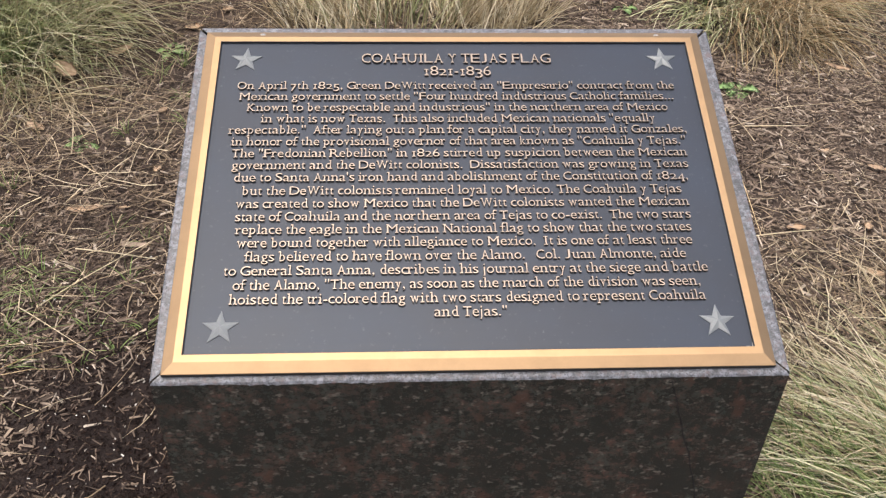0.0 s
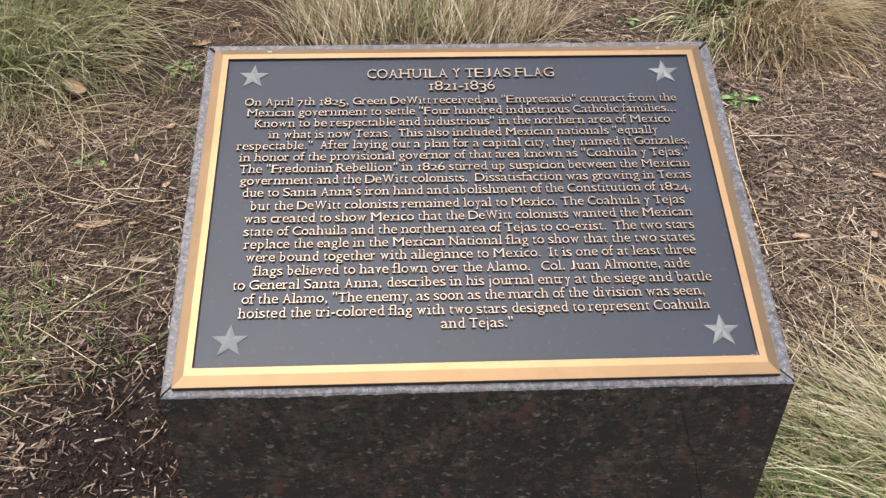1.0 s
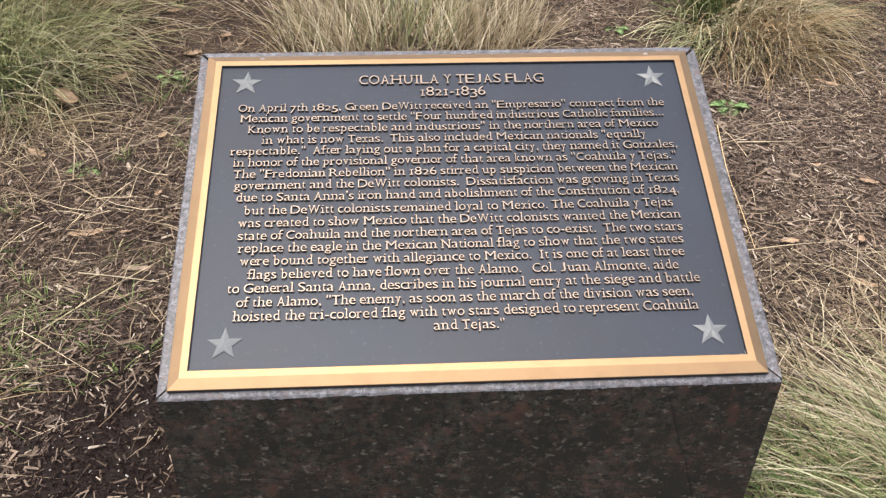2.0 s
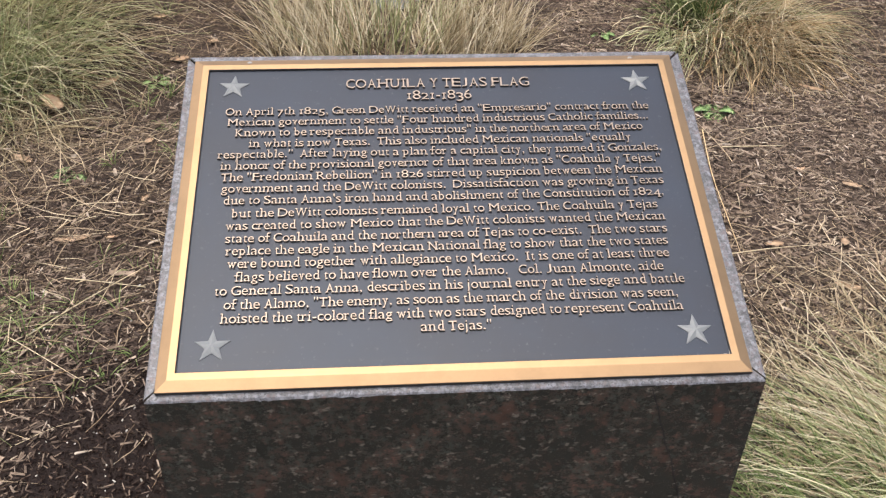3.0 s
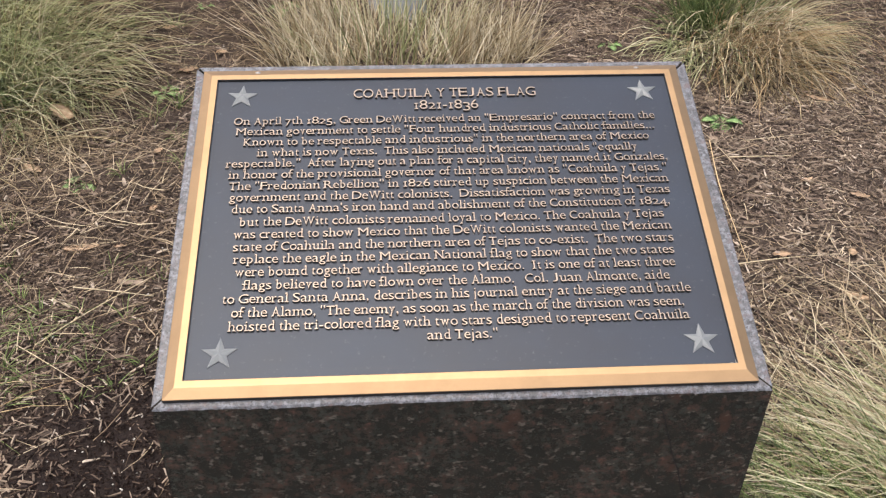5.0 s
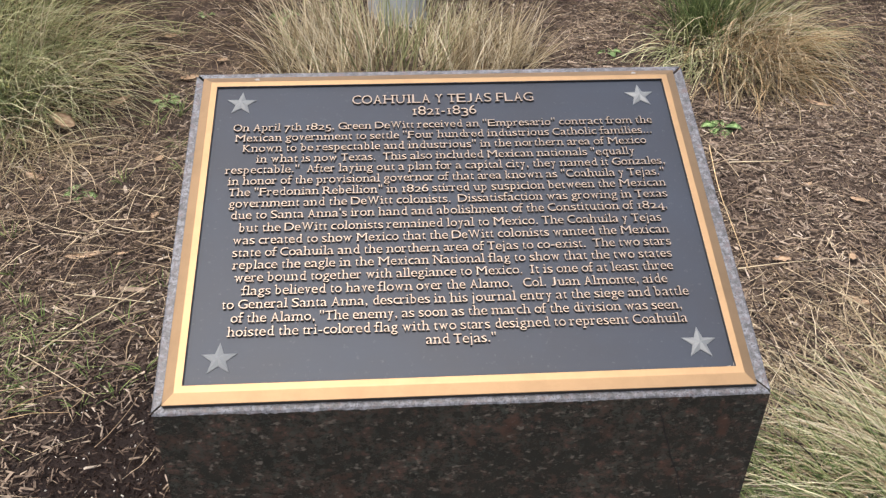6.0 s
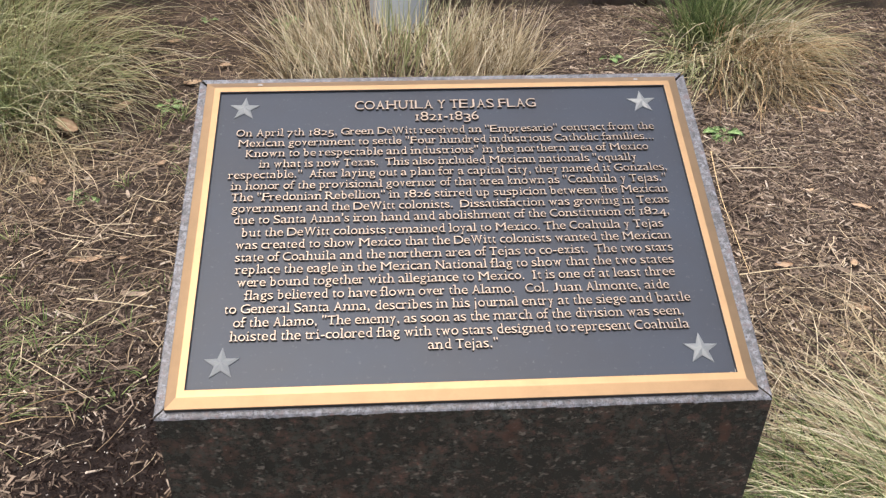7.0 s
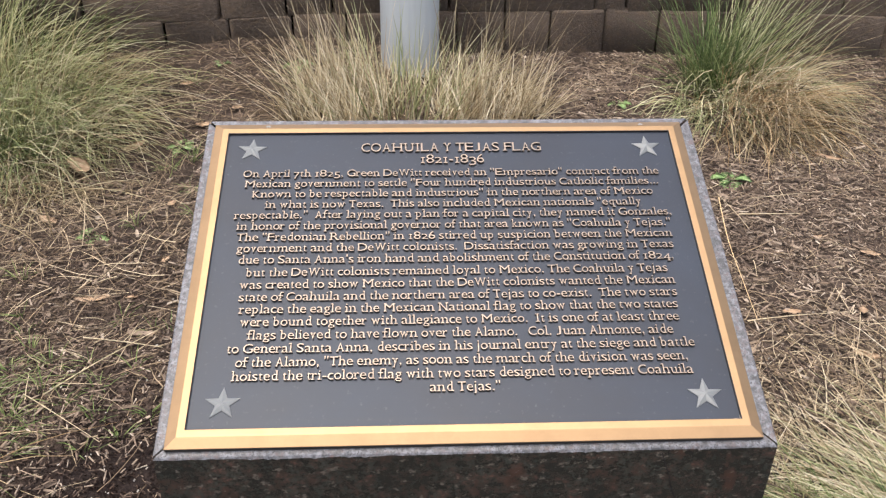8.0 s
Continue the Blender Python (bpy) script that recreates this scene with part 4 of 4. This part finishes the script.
tagged(dry, "dry brown crumbs of bark on open soil", "mulch", kind="stuff")
x, y = scatter_points(rng, 14000, (-0.95, -0.25, 0.05, 0.85), lambda x, y: 0.15 + 0.85 * dark_patch(x, y))
crumbs = new("bark_fines", quick_mesh("bark_fines", *chips(rng, x, y, (0.002, 0.008), (0.0014, 0.004), (0.001, 0.002)), DARKEST, False))
tagged(crumbs, "very dark crumbs of soil and bark beside the pedestal", "mulch", kind="stuff")
x, y = scatter_points(rng, 3300, (-1.7, 2.0, 0.3, 2.7), lambda x, y: np.where(x < 0, 0.4, 1.0) * (1 - dark_patch(x, y)))
coarse = new("bark_mulch", quick_mesh("bark_mulch", *chips(rng, x, y, (0.016, 0.05), (0.005, 0.014), (0.001, 0.003)), BARK, False))
tagged(coarse, "coarse splinters of weathered bark over the soil", "mulch", kind="stuff")
x, y = scatter_points(rng, 60000, (-3.6, 3.8, -2.0, 2.6), lambda x, y: np.where((np.abs(x - 0.17) < 1.6) & (y > 0.3), 0.0, np.clip(1.6 - np.hypot(x, y - 0.9) / 2.1, 0, 1) * (1 - 0.85 * dark_patch(x, y))))
outer = new("bark_mulch", quick_mesh("bark_mulch", *chips(rng, x, y, (0.008, 0.036), (0.002, 0.008), (0.001, 0.003)), BARK, False))
tagged(outer, "thinning bark chips over the outer bed", "mulch", kind="stuff")
x, y = scatter_points(rng, 700, (-1.2, 1.9, 0.3, 2.6), lambda x, y: np.where((x < -0.2) & (y < 0.75), 1.0, 0.45))
grit = new("pale_grit", quick_mesh("pale_grit", *chips(rng, x, y, (0.002, 0.006), (0.002, 0.004), (0.002, 0.003)), PEBBLE, False))
tagged(grit, "tiny pale stones and grit on dark soil", "gravel", kind="stuff")


x, y = scatter_points(rng, 130, (-0.72, -0.32, 0.06, 0.62), lambda x, y: dark_patch(x, y))
specks = new("pale_grit", quick_mesh("pale_grit", *chips(rng, x, y, (0.001, 0.005), (0.0015, 0.0035), (0.001, 0.003)), PEBBLE, False))
tagged(specks, "white specks of grit on the darkest soil", "gravel", kind="stuff")


def litter(label, seed, n, box, length, radius, mat, keep=None, wob=0.12, rings=6):
    rng = np.random.default_rng(seed)
    x, y = scatter_points(rng, n, box, keep)
    k = len(x)
    roots = np.stack([x, y, ground_z(x, y) + rng.uniform(0.003, 0.016, k)], -1)
    v, q = strands(rng, roots, rng.uniform(0, 2 * math.pi, k), rng.normal(0.08, 0.12, k), rng.uniform(*length, k), rng.uniform(0, 0.5, k),
                   rng.uniform(*radius, k), rings=rings, wob=wob)
    return tagged(new("straw_litter", quick_mesh("straw_litter", v, q, mat)), label, "straw", kind="stuff")


litter("fine brown matted dead grass over the soil", 30, 19000, (-1.7, -0.2, 0.45, 2.6), (0.02, 0.085), (0.0005, 0.0011), MAT,
       lambda x, y: (0.25 + 0.75 * value_noise(x * 6 + 1, y * 6)) * (1 - 0.9 * dark_patch(x, y)) * np.clip(0.15 + (y - 0.5) / 0.7, 0.15, 1), 0.2, 5)
litter("fallen dead grass stalks lying on the mulch", 31, 3700, (-1.7, -0.1, 0.3, 2.6), (0.04, 0.17), (0.0006, 0.0014), STRAW,
       lambda x, y: (0.15 + 0.85 * value_noise(x * 4 + 3, y * 4)) * (1 - 0.88 * dark_patch(x, y)) * np.clip(0.25 + y / 1.2, 0, 1), 0.16)
litter("fine dead grass fibres among the bark", 33, 9000, (0.2, 1.9, 0.5, 2.6), (0.012, 0.06), (0.0004, 0.0009), MAT,
       lambda x, y: 0.3 + 0.7 * value_noise(x * 6, y * 6 + 2), 0.2, 5)
litter("scattered dead grass stalks lying on the bark", 32, 3000, (0.0, 2.0, 0.3, 2.6), (0.02, 0.12), (0.0006, 0.0012), STRAW,
       lambda x, y: 0.25 + 0.75 * value_noise(x * 4, y * 4))
litter("tangled pale dead grass matted beside the pedestal", 34, 500, (0.45, 1.35, 0.50, 1.10), (0.03, 0.12), (0.0006, 0.0012), PALE_DRY,
       lambda x, y: np.clip(1.05 - np.hypot((x - 0.95) / 0.42, (y - 0.70) / 0.22), 0, 1))
litter("tangled grey-brown dead grass beside the pedestal", 36, 1500, (0.45, 1.4, 0.45, 1.05), (0.03, 0.12), (0.0006, 0.0012), STRAW,
       lambda x, y: np.clip(1.2 - np.hypot((x - 0.95) / 0.5, (y - 0.72) / 0.28), 0, 1))
litter("tangled brown dead grass matted in front of the clump", 35, 900, (-1.45, -0.7, 1.2, 1.8), (0.06, 0.2), (0.0008, 0.0014), STRAW,
       lambda x, y: np.clip(1.2 - np.hypot((x + 1.25) / 0.4, (y - 1.5) / 0.25), 0, 1))
litter("long pale straws lying across the bed", 39, 110, (-1.4, 1.7, 0.75, 2.4), (0.16, 0.36), (0.0008, 0.0013), STRAW, None, 0.05)


def long_straw(radius, mat, label, points):
    """One long bent stalk lying on the bed, through a few points of the plan."""
    pts = [Vector((px, py, float(ground_z(px, py)) + 0.014)) for px, py in points]
    fine = []
    for k in range(len(pts) - 1):
        p0, p1, p2, p3 = pts[max(k - 1, 0)], pts[k], pts[k + 1], pts[min(k + 2, len(pts) - 1)]
        for i in range(6):
            t = i / 6
            fine.append(0.5 * (2 * p1 + (p2 - p0) * t + (2 * p0 - 5 * p1 + 4 * p2 - p3) * t * t + (3 * p1 - p0 - 3 * p2 + p3) * t ** 3))
    fine.append(pts[-1])
    verts, quads = [], []
    for k, p in enumerate(fine):
        d = (fine[min(k + 1, len(fine) - 1)] - fine[max(k - 1, 0)]).normalized()
        side = d.cross(Vector((0, 0, 1))).normalized()
        up = side.cross(d)
        r = radius * (1 - 0.6 * k / len(fine)) * (1.25 if k % 6 == 0 else 1)
        verts += [p + (side * math.cos(a) + up * math.sin(a)) * r for a in (0.3, 1.87, 3.44, 5.01)]
    for k in range(len(fine) - 1):
        quads += [(4 * k + i, 4 * k + (i + 1) % 4, 4 * k + 4 + (i + 1) % 4, 4 * k + 4 + i) for i in range(4)]
    me = quick_mesh("long_straw", np.array([tuple(v) for v in verts]), np.array(quads), mat)
    return tagged(new("long_straw", me), label, "straw", group="long straws")


AMBER = scattered("amber_stalk", [(0.0, (0.50, 0.36, 0.19)), (1.0, (0.62, 0.47, 0.27))], 0.55)
long_straw(0.0017, AMBER, "long bent amber stalk lying beside the pedestal", ((0.814, 1.485), (0.768, 1.255), (0.743, 1.056), (0.726, 0.918)))
for points in (((-0.814, 0.717), (-0.766, 0.681), (-0.629, 0.577)), ((-0.776, 0.715), (-0.717, 0.798), (-0.646, 0.887), (-0.592, 0.956)),
               ((0.704, 0.917), (0.805, 0.929), (0.908, 0.941)), ((0.666, 0.68), (0.704, 0.57), (0.74, 0.474)),
               ((-0.758, 0.912), (-0.672, 0.896), (-0.578, 0.865)), ((-0.955, 1.547), (-0.859, 1.432), (-0.811, 1.324)),
               ((0.841, 1.396), (0.917, 1.393), (1.012, 1.398))):
    long_straw(0.0016, PALE_DRY, "long pale dry straw lying on the mulch", points)


def weed(x, y, n, size, seed, label):
    """A rosette of lobed leaves on short stalks."""
    rng = random.Random(seed)
    ob = new("weed")
    ob.location = (x, y, float(ground_z(x, y)))
    tagged(ob, label, "weed", group="weeds in the bed")
    for k in range(n):
        a = k * 2.4 + rng.uniform(-0.3, 0.3)
        ln = size * rng.uniform(0.6, 1.0)
        bm = bmesh.new()
        rows = []
        lift = rng.uniform(0.25, 0.75)
        for i in range(8):
            t = i / 7
            half = 0.5 * ln * (0.06 if t < 0.3 else 0.62 * math.sin(math.pi * ((t - 0.25) / 0.78) ** 0.8) * (1 + 0.25 * math.cos(i * 3.1)) + 0.01)
            z = ln * (lift * t - 0.55 * t * t) + 0.004
            rows.append([bm.verts.new((t * ln, s * half, z + abs(s) * half * 0.3)) for s in (-1, 0, 1)])
        for p, q in zip(rows, rows[1:]):
            for j in range(2):
                f = bm.faces.new((p[j], q[j], q[j + 1], p[j + 1]))
                f.smooth = True
        bmesh.ops.solidify(bm, geom=bm.faces[:], thickness=0.0006)
        leaf = part("leaf", bm, WEED, ob)
        leaf.matrix_basis = Matrix.Rotation(a, 4, "Z")
    return ob


weed(0.889, 1.615, 19, 0.062, 1, "bright green broad-leaved weed rosette in the mulch")
weed(-0.862, 1.335, 7, 0.054, 2, "small green weed seedling in the mulch")
weed(-0.735, 1.85, 7, 0.055, 3, "small green weed beside dead leaves")
weed(0.67, 2.156, 6, 0.055, 4, "dull green weed seedling in front of the wall")
weed(-0.70, 2.43, 5, 0.04, 5, "small green weed near the retaining wall")
weed(-0.43, 2.42, 6, 0.07, 6, "light green weed beside the dry grass")


def sprout(x, y, n, size, seed):
    rng = np.random.default_rng(seed)
    v, q = tuft(rng, (x, y), n, 0.012, (size * 0.6, size), (48, 20), (20, 90), (0.0007, 0.0014))
    return tagged(new("grass_sprout", quick_mesh("grass_sprout", v, q, FRESH)), "small fresh green grass sprout in the mulch", "grass", group="grass sprouts")


for i, (x, y, n, size) in enumerate(((-0.791, 0.742, 16, 0.08), (-0.658, 0.651, 9, 0.07), (-0.72, 0.828, 10, 0.06), (-0.622, 0.80, 8, 0.07), (-0.76, 1.386, 12, 0.06),
                                     (-0.975, 1.161, 14, 0.07), (-0.69, 1.79, 16, 0.10), (-0.80, 0.56, 10, 0.12), (-0.66, 1.6, 10, 0.07), (-0.9, 0.95, 9, 0.07),
                                     (-0.58, 0.95, 7, 0.05), (-0.83, 0.66, 22, 0.10), (-0.86, 0.60, 26, 0.13), (-0.74, 0.70, 10, 0.07), (-0.66, 0.57, 8, 0.05), (-0.56, 0.66, 9, 0.06), (-0.7, 1.0, 10, 0.06), (-0.86, 0.88, 12, 0.07), (-0.62, 1.45, 12, 0.06), (-0.74, 1.72, 14, 0.08), (-0.93, 1.02, 10, 0.07), (-0.93, 2.33, 14, 0.12), (-0.78, 2.32, 14, 0.10), (-0.62, 0.95, 6, 0.06),
                                     (-0.89, 0.72, 18, 0.09), (-0.80, 0.83, 14, 0.08), (-0.87, 0.80, 16, 0.08), (-0.77, 0.63, 14, 0.08), (-0.68, 0.74, 12, 0.06), (-0.60, 0.60, 10, 0.05))):
    sprout(x, y, n, size, 50 + i)


def dead_leaf(x, y, ln, wd, turn, seed, curl=0.25):
    """A curled, dry leaf with a wavy edge and a stalk."""
    rng = random.Random(seed)
    bm = bmesh.new()
    rows = []
    for i in range(11):
        t = i / 10
        half = wd / 2 * math.sin(math.pi * min(1, t * 0.97 + 0.02)) ** 0.7 * (1 + 0.22 * math.sin(i * 2.3 + seed)) + 0.0006
        z = 0.010 + curl * ln * (t - 0.5) ** 2 + rng.uniform(-0.001, 0.001)
        rows.append([bm.verts.new(((t - 0.5) * ln, s * half, z + curl * 0.9 * abs(s) ** 2 * half + rng.uniform(-0.001, 0.001))) for s in (-1, -0.5, 0, 0.5, 1)])
    for p, q in zip(rows, rows[1:]):
        for j in range(4):
            f = bm.faces.new((p[j], q[j], q[j + 1], p[j + 1]))
            f.smooth = True
    bmesh.ops.solidify(bm, geom=bm.faces[:], thickness=0.0007)
    me = bpy.data.meshes.new("dead_leaf")
    bm.to_mesh(me)
    bm.free()
    me.materials.append(DEAD_LEAF)
    ob = new("dead_leaf", me)
    ob.matrix_world = pose(x, y, float(ground_z(x, y)), 0, 0, turn)
    return tagged(ob, "curled dry tan leaf lying on the mulch", "leaf", group="fallen leaves")


for i, (x, y, ln, wd, turn) in enumerate(((-1.004, 1.722, 0.085, 0.04, 130), (-0.783, 1.067, 0.085, 0.026, 8), (-0.996, 1.422, 0.07, 0.03, -35), (-0.881, 1.849, 0.11, 0.035, 55),
                                          (-0.606, 2.126, 0.035, 0.03, 20), (1.113, 1.197, 0.05, 0.022, -25), (1.231, 1.745, 0.08, 0.024, -35), (0.817, 0.95, 0.045, 0.022, 0),
                                          (0.99, 0.96, 0.03, 0.018, 70), (-0.80, 2.30, 0.045, 0.03, 10), (0.93, 0.80, 0.06, 0.022, -20), (-0.69, 1.5, 0.03, 0.02, 60),
                                          (-0.69, 2.00, 0.06, 0.035, 15), (-0.647, 1.216, 0.026, 0.018, 70), (-0.696, 1.074, 0.035, 0.012, 10), (1.01, 1.28, 0.035, 0.012, 20), (0.80, 0.62, 0.045, 0.02, -30))):
    leaf = dead_leaf(x, y, ln, wd, turn, i)
    if i == 0:
        leaf.matrix_world = pose(x + 0.02, y - 0.03, float(ground_z(x, y)) + 0.035, 38, 12, -30)


# ---- the larger bark chips nearest the pedestal, each by itself ----
def chip_mesh(seed):
    r = random.Random(seed)
    bm = bmesh.new()
    n = 7
    rim = [(math.cos(2 * math.pi * k / n) * 0.5 * r.uniform(0.75, 1), math.sin(2 * math.pi * k / n) * 0.5 * r.uniform(0.5, 1)) for k in range(n)]
    lo = [bm.verts.new((px, py, -0.5)) for px, py in rim]
    hi = [bm.verts.new((px * 0.85, py * 0.8, 0.5 * r.uniform(0.5, 1.2))) for px, py in rim]
    bm.faces.new(lo[::-1])
    bm.faces.new(hi)
    for k in range(n):
        bm.faces.new((lo[k], lo[(k + 1) % n], hi[(k + 1) % n], hi[k]))
    me = bpy.data.meshes.new("bark_chip")
    bm.to_mesh(me)
    bm.free()
    me.materials.append(CHIP)
    return me


CHIP_MESHES = [chip_mesh(k) for k in range(6)]
crng = random.Random(77)
for k in range(290):
    right = k % 2 == 0
    cx_, cy_ = (crng.uniform(0.45, 1.35), crng.uniform(0.55, 2.0)) if right else (crng.uniform(-1.1, -0.42), crng.uniform(0.8, 1.9))
    ob = child("bark_chip", CHIP_MESHES[k % 6], ground)
    ln = crng.uniform(0.016, 0.042)
    ob.matrix_basis = (pose(cx_, cy_, float(ground_z(cx_, cy_)) + 0.007, crng.gauss(0, 16), crng.gauss(0, 10), crng.uniform(0, 360))
                       @ Matrix.Diagonal((ln, ln * crng.uniform(0.22, 0.5), crng.uniform(0.002, 0.005), 1)))
